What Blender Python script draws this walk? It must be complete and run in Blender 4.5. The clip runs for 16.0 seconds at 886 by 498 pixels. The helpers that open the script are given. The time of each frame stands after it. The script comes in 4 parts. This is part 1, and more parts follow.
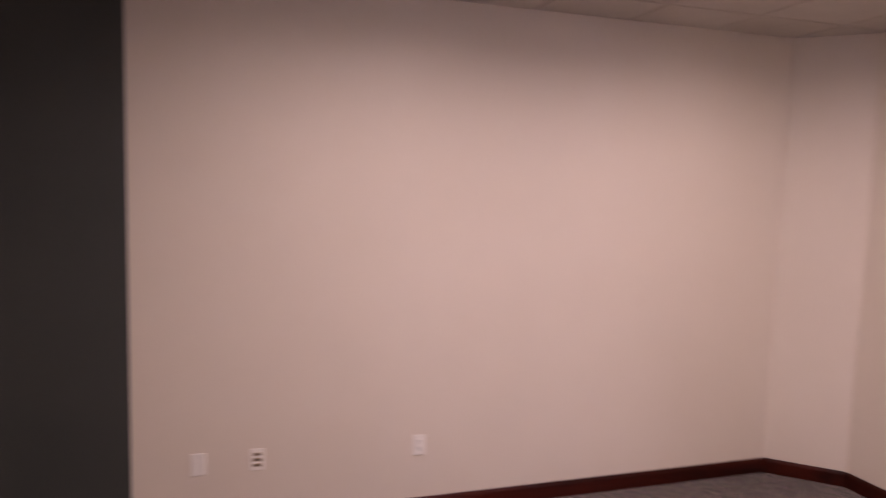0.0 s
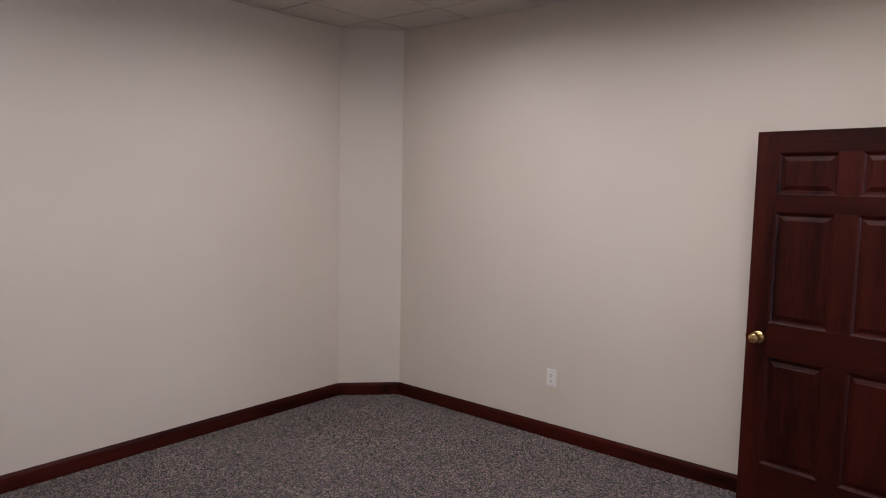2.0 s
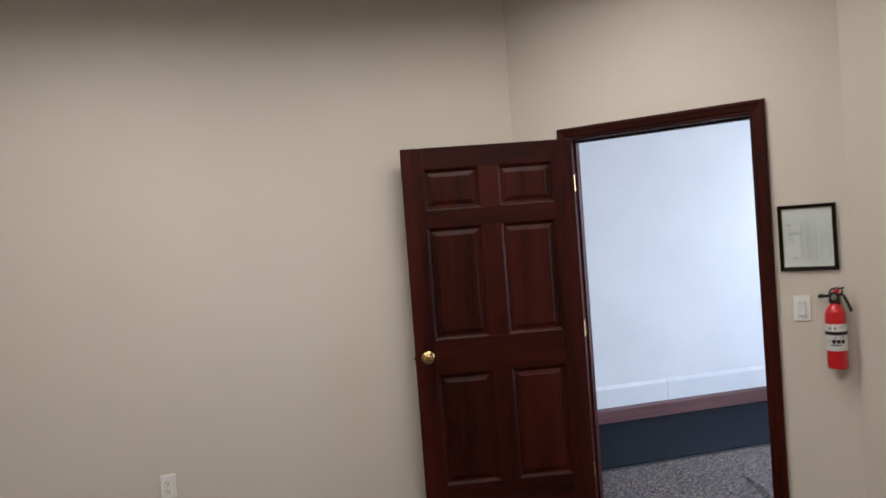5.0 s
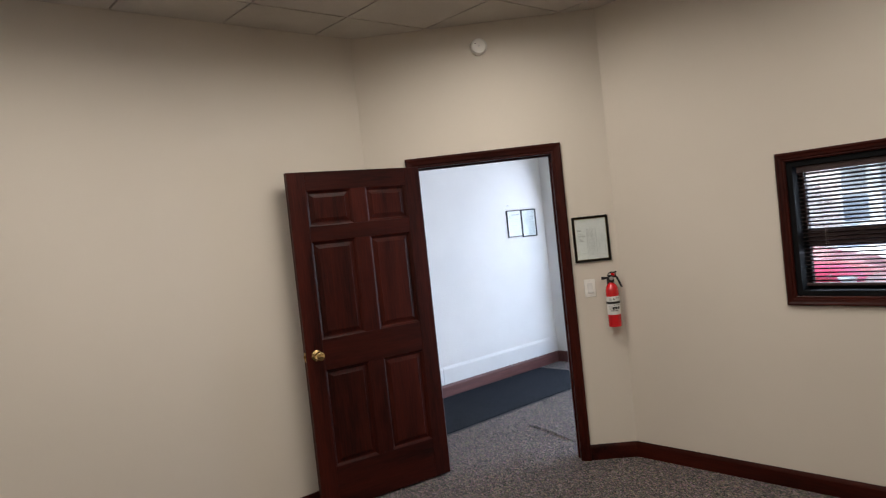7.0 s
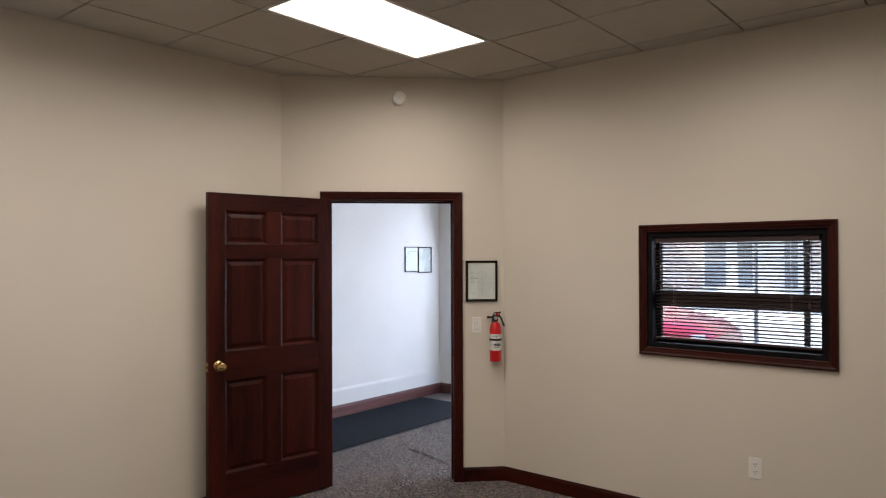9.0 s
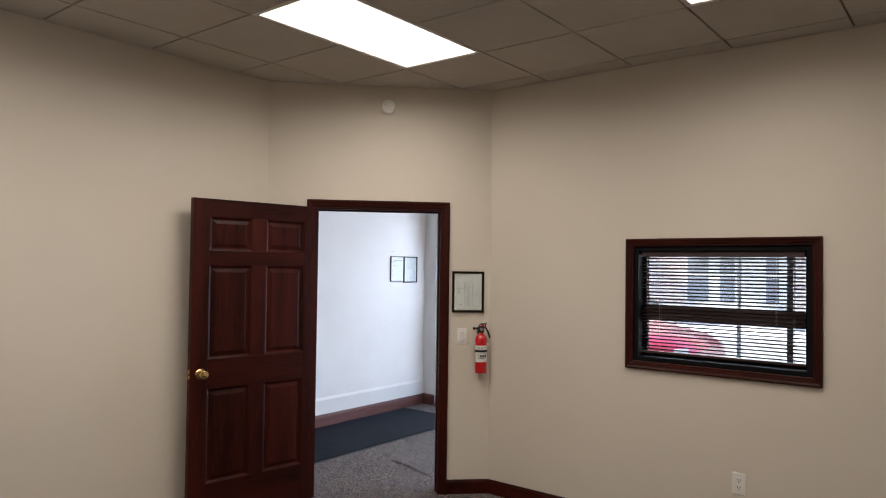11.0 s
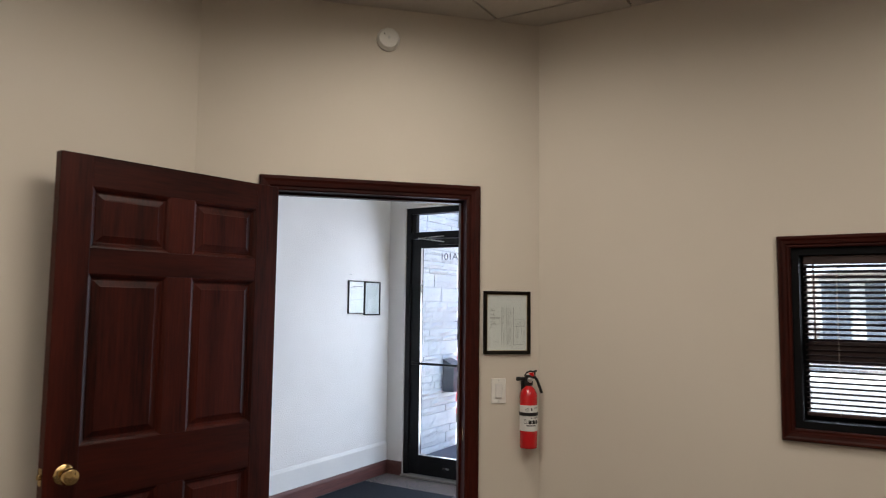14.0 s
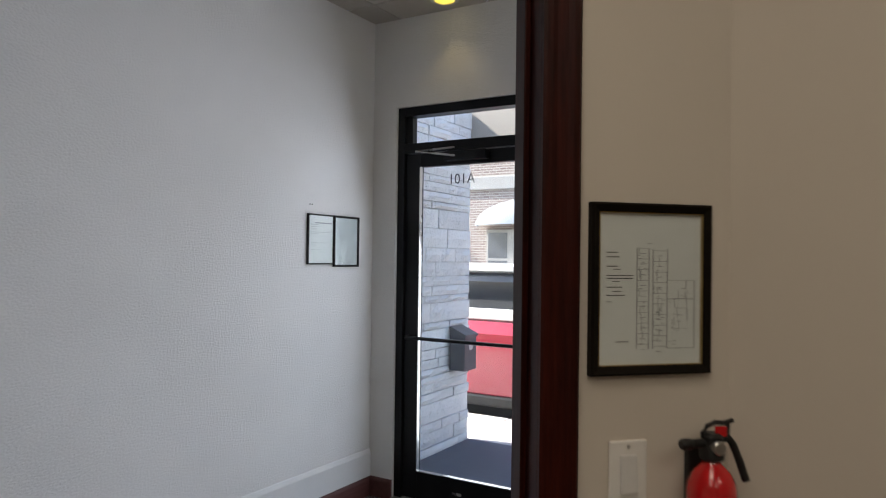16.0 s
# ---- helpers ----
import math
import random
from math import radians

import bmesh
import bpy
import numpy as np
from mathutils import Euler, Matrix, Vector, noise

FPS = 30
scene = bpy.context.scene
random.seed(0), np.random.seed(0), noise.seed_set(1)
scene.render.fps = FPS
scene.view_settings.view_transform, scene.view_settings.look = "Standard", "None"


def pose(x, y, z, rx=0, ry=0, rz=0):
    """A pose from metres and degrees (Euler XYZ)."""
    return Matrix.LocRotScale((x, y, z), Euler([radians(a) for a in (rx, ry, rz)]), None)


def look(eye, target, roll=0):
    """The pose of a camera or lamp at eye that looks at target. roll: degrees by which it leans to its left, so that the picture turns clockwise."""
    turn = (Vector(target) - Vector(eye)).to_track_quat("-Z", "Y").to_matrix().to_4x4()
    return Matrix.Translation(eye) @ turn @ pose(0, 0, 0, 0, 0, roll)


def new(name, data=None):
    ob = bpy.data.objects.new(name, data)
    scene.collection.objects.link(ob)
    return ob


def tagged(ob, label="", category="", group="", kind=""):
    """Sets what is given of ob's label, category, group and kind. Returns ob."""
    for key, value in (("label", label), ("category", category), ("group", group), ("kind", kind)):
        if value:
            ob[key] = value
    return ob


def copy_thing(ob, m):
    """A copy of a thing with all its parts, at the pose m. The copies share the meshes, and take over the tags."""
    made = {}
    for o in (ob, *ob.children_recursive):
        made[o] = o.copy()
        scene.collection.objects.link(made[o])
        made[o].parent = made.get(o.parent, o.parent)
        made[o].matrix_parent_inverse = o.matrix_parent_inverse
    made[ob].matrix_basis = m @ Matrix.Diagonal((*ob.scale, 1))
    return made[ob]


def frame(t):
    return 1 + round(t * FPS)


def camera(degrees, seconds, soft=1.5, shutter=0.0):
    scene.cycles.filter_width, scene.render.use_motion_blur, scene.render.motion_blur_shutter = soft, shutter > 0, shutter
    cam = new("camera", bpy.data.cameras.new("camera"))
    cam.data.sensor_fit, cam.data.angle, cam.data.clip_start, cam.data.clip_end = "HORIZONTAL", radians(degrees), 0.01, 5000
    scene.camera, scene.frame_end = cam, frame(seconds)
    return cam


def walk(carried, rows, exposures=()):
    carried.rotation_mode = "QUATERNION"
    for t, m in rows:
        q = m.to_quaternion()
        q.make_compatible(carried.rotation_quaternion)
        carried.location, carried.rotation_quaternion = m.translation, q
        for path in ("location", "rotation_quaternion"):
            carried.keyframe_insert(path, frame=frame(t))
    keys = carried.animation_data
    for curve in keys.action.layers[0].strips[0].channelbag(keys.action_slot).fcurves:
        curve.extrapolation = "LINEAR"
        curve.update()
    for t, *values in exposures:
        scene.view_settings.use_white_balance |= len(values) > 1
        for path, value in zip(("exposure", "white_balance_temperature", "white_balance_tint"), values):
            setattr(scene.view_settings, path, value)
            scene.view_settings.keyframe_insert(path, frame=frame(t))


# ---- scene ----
cam = camera(65.44, 16.0, 1.15, 0.35)

PATH = [
    (0.0, pose(3.886, 3.704, 1.908, 84.67, -1.52, 162.59)),
    (0.3, pose(3.832, 3.862, 1.794, 86.08, -0.44, 150.43)),
    (0.5, look((3.902, 3.855, 1.768), (2.750, 2.223, 1.666), -0.5)),
    (1.0, pose(3.967, 4.085, 1.726, 87.19, 0.18, 136.40)),
    (1.5, pose(4.011, 4.164, 1.723, 84.76, -1.20, 132.17)),
    (2.0, pose(4.025, 4.147, 1.732, 84.53, -1.13, 130.03)),
    (2.5, pose(4.027, 4.150, 1.725, 83.59, -0.92, 129.97)),
    (3.0, pose(4.032, 4.075, 1.721, 83.21, -1.80, 130.05)),
    (3.5, pose(3.948, 3.739, 1.622, 85.44, -1.47, 123.52)),
    (4.0, pose(3.852, 3.359, 1.564, 88.24, -1.48, 111.30)),
    (4.5, pose(3.799, 2.935, 1.579, 88.54, 0.57, 92.99)),
    (5.0, pose(3.674, 2.464, 1.600, 88.46, 4.34, 77.47)),
    (5.2, pose(3.709, 2.354, 1.597, 90.40, 3.60, 74.70)),
    (7.3, pose(3.756, 0.883, 1.613, 87.97, 4.95, 46.26)),
    (7.5, pose(3.803, 0.805, 1.618, 88.10, 2.99, 46.15)),
    (8.0, pose(3.939, 0.684, 1.621, 87.05, 0.83, 43.84)),
    (8.5, pose(3.978, 0.658, 1.626, 89.56, -0.15, 41.48)),
    (9.0, pose(3.983, 0.681, 1.630, 90.56, 0.22, 39.52)),
    (9.2, pose(3.966, 0.689, 1.633, 90.53, -0.49, 38.61)),
    (11.5, pose(3.949, 0.684, 1.630, 91.51, -0.62, 38.05)),
    (12.0, pose(3.776, 0.799, 1.604, 91.49, 0.96, 39.16)),
    (12.5, pose(3.515, 0.914, 1.557, 92.70, -0.78, 38.17)),
    (13.0, pose(3.187, 1.086, 1.541, 92.70, -1.31, 33.87)),
    (13.5, pose(2.818, 1.413, 1.533, 93.63, -0.70, 31.02)),
    (14.0, pose(2.439, 1.743, 1.518, 94.77, -0.70, 30.88)),
    (14.5, pose(2.145, 2.167, 1.496, 94.80, -0.47, 26.90)),
    (15.0, pose(1.844, 2.612, 1.501, 94.38, -2.55, 30.42)),
    (15.2, look((1.694, 2.792, 1.509), (0.666, 4.501, 1.657), 0.8)),
    (15.5, pose(1.559, 3.020, 1.496, 91.46, -1.14, 30.85)),
    (16.0, pose(1.319, 3.504, 1.496, 90.70, -0.74, 30.88)),
]
EXPOSURES = [(0.0, 3.12, 6450, 50), (0.6, 2.78, 6500, 50), (1.0, 2.82, 6050, 37), (1.5, 2.8, 5800, 27), (2.0, 2.82, 5520, 24), (2.5, 2.86, 5450, 22), (3.5, 2.97, 5300, 18), (5.0, 2.85, 5630, 15), (7.5, 2.78, 5950, 15),
             (9.0, 2.72, 6060, 17), (12.5, 2.72, 6060, 17), (14.0, 2.54, 6150, 15), (15.0, 2.27, 6350, 13), (15.5, 2.1, 6300, 13), (16.0, 1.73, 6450, 15)]
walk(cam, PATH, EXPOSURES)


# ---- light ----
world = bpy.data.worlds.new("sky")
scene.world = world
world.use_nodes = True
wn = world.node_tree.nodes
sky = wn.new("ShaderNodeTexSky")
sky.sky_type = "NISHITA"
sky.sun_disc = False
sky.sun_elevation = radians(39)
sky.sun_rotation = radians(258)
world.node_tree.links.new(sky.outputs[0], wn["Background"].inputs[0])
wn["Background"].inputs[1].default_value = 0.15
sun = new("sun", bpy.data.lights.new("sun", "SUN"))
sun.data.energy = 5.0
sun.data.angle = radians(0.5)
sun.data.color = (1.0, 0.95, 0.87)
sun.matrix_world = look((0, 0, 0), (0.76, 0.16, -0.63))
LAMP = 2.40        # watts of each ceiling panel
GLOW = (1.0, 0.905, 0.735)


def sky_opening(name, x0, x1, z0, z1, y, watts):
    """The sky's light in an opening of the front, shining indoors."""
    d = bpy.data.lights.new(name, "AREA")
    d.shape, d.size, d.size_y = "RECTANGLE", x1 - x0, z1 - z0
    d.energy, d.color = watts, (0.80, 0.89, 1.0)
    ob = new(name, d)
    ob.matrix_world = look(((x0 + x1) / 2, y, (z0 + z1) / 2), ((x0 + x1) / 2, y - 1, (z0 + z1) / 2 - 0.30))


YF = 7.017                    # lobby side of the shop front
sky_opening("skylight_of_door", -0.98, -0.2, 0.2, 2.35, YF + 0.14, 4.2)
sky_opening("skylight_of_storefront", 0.9, 5.3, 0.2, 2.35, YF + 0.14, 30.5)


# ---- materials ----
def nodes_of(name):
    m = bpy.data.materials.new(name)
    m.use_nodes = True
    t = m.node_tree
    return m, t, t.nodes, t.nodes["Principled BSDF"]


def surf(name, c1, c2, rough=0.6, scale=3.0, fine=60.0, bump=0.1, depth=0.002, metal=0.0, stretch=(1, 1, 1), mix=0.35, coat=0.0, spread=0.0, spec=0.5):
    """Two colours broken up at two scales, with fine relief. spread: how much pieces differ from one another."""
    m, t, n, b = nodes_of(name)
    tc = n.new("ShaderNodeTexCoord")
    mp = n.new("ShaderNodeMapping")
    mp.inputs["Scale"].default_value = stretch
    t.links.new(tc.outputs["Object"], mp.inputs[0])
    big, small = n.new("ShaderNodeTexNoise"), n.new("ShaderNodeTexNoise")
    big.inputs["Scale"].default_value, small.inputs["Scale"].default_value = scale, fine
    big.inputs["Detail"].default_value, small.inputs["Detail"].default_value = 3, 4
    for q in (big, small):
        t.links.new(mp.outputs[0], q.inputs["Vector"])
    add = n.new("ShaderNodeMix")
    add.data_type = "FLOAT"
    add.inputs[0].default_value = mix
    t.links.new(big.outputs[0], add.inputs[2])
    t.links.new(small.outputs[0], add.inputs[3])
    ramp = n.new("ShaderNodeValToRGB")
    ramp.color_ramp.elements[0].position, ramp.color_ramp.elements[1].position = 0.32, 0.68
    ramp.color_ramp.elements[0].color, ramp.color_ramp.elements[1].color = (*c1, 1), (*c2, 1)
    t.links.new(add.outputs[0], ramp.inputs[0])
    out = ramp.outputs[0]
    if spread:
        info, hsv, rng = n.new("ShaderNodeObjectInfo"), n.new("ShaderNodeHueSaturation"), n.new("ShaderNodeMapRange")
        rng.inputs[3].default_value, rng.inputs[4].default_value = 1 - spread, 1 + spread
        t.links.new(info.outputs["Random"], rng.inputs[0])
        t.links.new(rng.outputs[0], hsv.inputs["Value"])
        t.links.new(out, hsv.inputs["Color"])
        out = hsv.outputs[0]
    t.links.new(out, b.inputs["Base Color"])
    rr = n.new("ShaderNodeMapRange")
    rr.inputs[3].default_value, rr.inputs[4].default_value = max(rough - 0.08, 0.02), min(rough + 0.08, 1)
    t.links.new(big.outputs[0], rr.inputs[0])
    t.links.new(rr.outputs[0], b.inputs["Roughness"])
    b.inputs["Metallic"].default_value = metal
    b.inputs["Coat Weight"].default_value = coat
    b.inputs["Coat Roughness"].default_value = 0.18
    b.inputs["Specular IOR Level"].default_value = spec
    if bump:
        bp = n.new("ShaderNodeBump")
        bp.inputs["Strength"].default_value, bp.inputs["Distance"].default_value = bump, depth
        t.links.new(small.outputs[0], bp.inputs["Height"])
        t.links.new(bp.outputs[0], b.inputs["Normal"])
    return m


def glass(name, tint=(0.96, 0.98, 0.97)):
    """Thin clear glass: mostly see-through, a mirror at grazing angles."""
    m, t, n, b = nodes_of(name)
    n.remove(b)
    tr, gl, mx, lw = n.new("ShaderNodeBsdfTransparent"), n.new("ShaderNodeBsdfGlossy"), n.new("ShaderNodeMixShader"), n.new("ShaderNodeLayerWeight")
    tr.inputs[0].default_value = (*tint, 1)
    gl.inputs["Roughness"].default_value = 0.01
    lw.inputs[0].default_value = 0.5
    pw, ma = n.new("ShaderNodeMath"), n.new("ShaderNodeMath")
    pw.operation, ma.operation = "POWER", "MULTIPLY_ADD"
    pw.inputs[1].default_value = 4.5
    ma.inputs[1].default_value, ma.inputs[2].default_value = 0.75, 0.025
    t.links.new(lw.outputs["Facing"], pw.inputs[0])
    t.links.new(pw.outputs[0], ma.inputs[0])
    t.links.new(ma.outputs[0], mx.inputs[0])
    t.links.new(tr.outputs[0], mx.inputs[1])
    t.links.new(gl.outputs[0], mx.inputs[2])
    t.links.new(mx.outputs[0], n["Material Output"].inputs[0])
    return m


def glowing(name, colour, strength):
    m, t, n, b = nodes_of(name)
    b.inputs["Base Color"].default_value = (0.8, 0.8, 0.8, 1)
    b.inputs["Emission Color"].default_value = (*colour, 1)
    b.inputs["Emission Strength"].default_value = strength
    return m


WALL = surf("painted drywall", (0.605, 0.546, 0.462), (0.635, 0.576, 0.492), 0.75, 1.2, 260, 0.12, 0.0015, mix=0.2)
LOBBY_WALL = surf("white textured plaster", (0.70, 0.69, 0.67), (0.76, 0.75, 0.73), 0.8, 1.5, 95, 0.7, 0.005, mix=0.15, stretch=(1, 1, 1.2))
WHITE_TRIM = surf("white painted board", (0.66, 0.655, 0.64), (0.71, 0.705, 0.69), 0.6, 3, 90, 0.1, 0.001)
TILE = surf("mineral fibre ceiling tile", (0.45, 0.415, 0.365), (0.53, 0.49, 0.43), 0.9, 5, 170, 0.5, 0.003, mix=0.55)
# dark brown here is the shade in the gaps between tiles
TEE = surf("ceiling grid steel darkened for gap shade", (0.12, 0.10, 0.08), (0.16, 0.13, 0.10), 0.6, 4, 60, 0)
LAMP_STEEL = surf("white enamelled steel", (0.62, 0.60, 0.56), (0.68, 0.66, 0.62), 0.4, 4, 60, 0)
DIFFUSER = glowing("lit acrylic diffuser", GLOW, 0.45)
W1, W2 = (0.007, 0.0011, 0.0007), (0.056, 0.0076, 0.0034)
WOOD_Z = surf("mahogany upright grain", W1, W2, 0.43, 0.7, 9, 0.10, 0.0005, stretch=(14, 14, 1.0), mix=0.42, coat=0.0, spec=0.16)
WOOD_X = surf("mahogany level grain", W1, W2, 0.43, 0.7, 9, 0.10, 0.0005, stretch=(1.0, 11, 11), mix=0.3, coat=0.0, spec=0.16)
WOOD_Y = surf("mahogany grain along the wall", W1, W2, 0.43, 0.7, 9, 0.10, 0.0005, stretch=(11, 1.0, 11), mix=0.3, coat=0.0, spec=0.16)
BRASS = surf("polished brass", (0.62, 0.42, 0.16), (0.74, 0.53, 0.24), 0.18, 6, 90, 0.03, 0.0004, metal=1.0)
STEEL = surf("brushed steel", (0.5, 0.5, 0.48), (0.62, 0.61, 0.59), 0.28, 6, 120, 0.05, 0.0004, metal=1.0)
PLASTIC = surf("ivory plastic", (0.74, 0.72, 0.67), (0.78, 0.76, 0.71), 0.35, 8, 90, 0)
BEIGE_PLASTIC = surf("almond plastic", (0.30, 0.22, 0.13), (0.34, 0.25, 0.15), 0.4, 8, 90, 0)
DARK = surf("dark slot", (0.012, 0.011, 0.01), (0.02, 0.018, 0.016), 0.6, 8, 60, 0)
RED = surf("red enamel", (0.50, 0.008, 0.010), (0.56, 0.012, 0.014), 0.22, 5, 60, 0.02, 0.0005, coat=0.4)
BLACK = surf("black plastic", (0.010, 0.010, 0.010), (0.020, 0.019, 0.018), 0.4, 8, 90, 0.05, 0.0005, spec=0.3)
LABEL = surf("white label", (0.62, 0.61, 0.58), (0.68, 0.67, 0.64), 0.5, 8, 90, 0)
FRAME_BLACK = surf("black lacquer with gilt wear", (0.006, 0.005, 0.004), (0.012, 0.009, 0.006), 0.5, 6, 40, 0.1, 0.0006, spec=0.06)
GILT = surf("gilt edge", (0.30, 0.21, 0.08), (0.42, 0.31, 0.13), 0.35, 9, 80, 0.1, 0.0005, metal=0.8)
PAPER = surf("white paper", (0.66, 0.66, 0.65), (0.72, 0.72, 0.71), 0.8, 4, 50, 0.05, 0.0004)
FOIL = surf("crumpled clear film on paper", (0.50, 0.52, 0.54), (0.78, 0.79, 0.80), 0.25, 9, 22, 0.8, 0.006, stretch=(1, 1, 0.6))
INK = surf("grey ink", (0.16, 0.16, 0.17), (0.24, 0.24, 0.25), 0.8, 9, 80, 0)
INK_DARK = surf("black ink", (0.05, 0.05, 0.05), (0.09, 0.09, 0.09), 0.8, 9, 80, 0)
BLACK_ALU = surf("black anodised aluminium", (0.005, 0.0055, 0.006), (0.010, 0.0105, 0.0115), 0.38, 4, 80, 0.04, 0.0005, spec=0.2)
LINING = surf("matt black lining", (0.004, 0.004, 0.0045), (0.007, 0.007, 0.008), 0.7, 5, 80, 0.05, 0.0005, spec=0.08)
CHARCOAL = surf("charcoal green wall surface", (0.028, 0.034, 0.031), (0.040, 0.044, 0.040), 0.7, 2, 180, 0.15, 0.001)
BLIND = surf("mahogany stained slat", (0.020, 0.008, 0.008), (0.040, 0.014, 0.012), 0.5, 2, 9, 0.05, 0.0005, stretch=(1.5, 25, 25))
CORD = surf("pale cord", (0.35, 0.28, 0.24), (0.45, 0.38, 0.33), 0.8, 9, 200, 0.1)
MAT_RUBBER = surf("dark ribbed mat", (0.009, 0.011, 0.015), (0.018, 0.021, 0.027), 0.95, 6, 240, 0.8, 0.004, mix=0.5, spec=0.1)
RUBBER_EDGE = surf("mat rubber edge", (0.010, 0.010, 0.011), (0.018, 0.018, 0.019), 0.6, 6, 90, 0.1)
THRESH = surf("worn aluminium sill", (0.30, 0.29, 0.27), (0.42, 0.40, 0.37), 0.45, 5, 90, 0.1, 0.001, metal=0.7)
STONE = surf("whitewashed split limestone", (0.74, 0.73, 0.72), (0.84, 0.83, 0.82), 0.85, 9, 48, 0.9, 0.016, spread=0.07)
MORTAR = surf("whitewashed mortar", (0.60, 0.59, 0.57), (0.70, 0.69, 0.67), 0.95, 12, 150, 0.5, 0.003)
CONCRETE = surf("sunlit concrete pavement", (0.52, 0.51, 0.49), (0.62, 0.61, 0.59), 0.9, 2, 90, 0.4, 0.003)
# paving colour darkened and blued for the shade of the entrance recess
DOORSTEP_SHADE = surf("entrance paving with shade in its colour", (0.11, 0.12, 0.135), (0.15, 0.16, 0.178), 0.9, 3, 140, 0.5, 0.003)
ASPHALT = surf("sun bleached asphalt", (0.13, 0.132, 0.135), (0.18, 0.18, 0.18), 0.92, 1.2, 120, 0.6, 0.006)
STUCCO = surf("beige stucco", (0.42, 0.37, 0.31), (0.48, 0.43, 0.36), 0.9, 2, 120, 0.4, 0.003)
GLASS = glass("clear glass")
TINTED = surf("tinted car glass", (0.018, 0.022, 0.028), (0.03, 0.036, 0.044), 0.06, 3, 30, 0)
CAR_RED = surf("red car paint", (0.27, 0.012, 0.030), (0.31, 0.016, 0.036), 0.2, 2, 30, 0, coat=0.8)
# white that paints the sky's reflection on the red car
CAR_SKY_SHEEN = surf("white sky reflection on car paint", (0.62, 0.62, 0.61), (0.68, 0.68, 0.67), 0.22, 2, 30, 0, coat=0.8)
CAR_BLUE = surf("dark blue car paint", (0.03, 0.045, 0.06), (0.04, 0.055, 0.075), 0.22, 2, 30, 0, coat=0.8)
TYRE = surf("tyre rubber", (0.014, 0.014, 0.014), (0.024, 0.023, 0.022), 0.85, 6, 90, 0.2)
ALLOY = surf("alloy rim", (0.42, 0.42, 0.42), (0.5, 0.5, 0.5), 0.3, 6, 90, 0, metal=0.9)
TRIM_STONE = surf("cream cast stone", (0.33, 0.32, 0.305), (0.40, 0.39, 0.375), 0.85, 4, 90, 0.3)
AWNING = surf("pale blue grey awning canvas", (0.20, 0.225, 0.26), (0.26, 0.285, 0.32), 0.8, 3, 90, 0.2)
BOX_GREY = surf("grey painted mailbox steel", (0.085, 0.09, 0.10), (0.11, 0.115, 0.125), 0.45, 5, 80, 0.05)


def carpet():
    """Grey brown loop carpet flecked with lighter and darker tufts."""
    m, t, n, b = nodes_of("flecked loop carpet")
    tc = n.new("ShaderNodeTexCoord")
    vo, no, wide = n.new("ShaderNodeTexVoronoi"), n.new("ShaderNodeTexNoise"), n.new("ShaderNodeTexNoise")
    vo.inputs["Scale"].default_value, no.inputs["Scale"].default_value, wide.inputs["Scale"].default_value = 150, 95, 0.9
    no.inputs["Detail"].default_value, no.inputs["Roughness"].default_value = 5, 0.75
    wide.inputs["Detail"].default_value = 4
    for q in (vo, no, wide):
        t.links.new(tc.outputs["Object"], q.inputs["Vector"])
    hs = n.new("ShaderNodeSeparateColor")
    t.links.new(vo.outputs["Color"], hs.inputs[0])
    mx = n.new("ShaderNodeMix")
    mx.data_type = "FLOAT"
    mx.inputs[0].default_value = 0.55
    t.links.new(hs.outputs[0], mx.inputs[2])
    t.links.new(no.outputs[0], mx.inputs[3])
    r = n.new("ShaderNodeValToRGB")
    e = r.color_ramp.elements
    e[0].position, e[0].color = 0.28, (0.009, 0.0085, 0.008, 1)
    e[1].position, e[1].color = 0.74, (0.270, 0.250, 0.232, 1)
    k = e.new(0.5)
    k.color = (0.055, 0.050, 0.046, 1)
    t.links.new(mx.outputs[0], r.inputs[0])
    hv, mr = n.new("ShaderNodeHueSaturation"), n.new("ShaderNodeMapRange")
    mr.inputs[3].default_value, mr.inputs[4].default_value = 0.62, 1.30
    t.links.new(wide.outputs[0], mr.inputs[0])
    t.links.new(mr.outputs[0], hv.inputs["Value"])
    tint = n.new("ShaderNodeMix")
    tint.data_type, tint.blend_type = "RGBA", "SOFT_LIGHT"
    tint.inputs[0].default_value = 0.4
    t.links.new(r.outputs[0], tint.inputs[6])
    t.links.new(vo.outputs["Color"], tint.inputs[7])
    t.links.new(tint.outputs[2], hv.inputs["Color"])
    t.links.new(hv.outputs[0], b.inputs["Base Color"])
    b.inputs["Roughness"].default_value = 0.98
    b.inputs["Specular IOR Level"].default_value = 0.1
    b.inputs["Sheen Weight"].default_value, b.inputs["Sheen Roughness"].default_value = 0.10, 0.5
    bp = n.new("ShaderNodeBump")
    bp.inputs["Strength"].default_value, bp.inputs["Distance"].default_value = 0.8, 0.006
    t.links.new(vo.outputs["Distance"], bp.inputs["Height"])
    t.links.new(bp.outputs[0], b.inputs["Normal"])
    return m


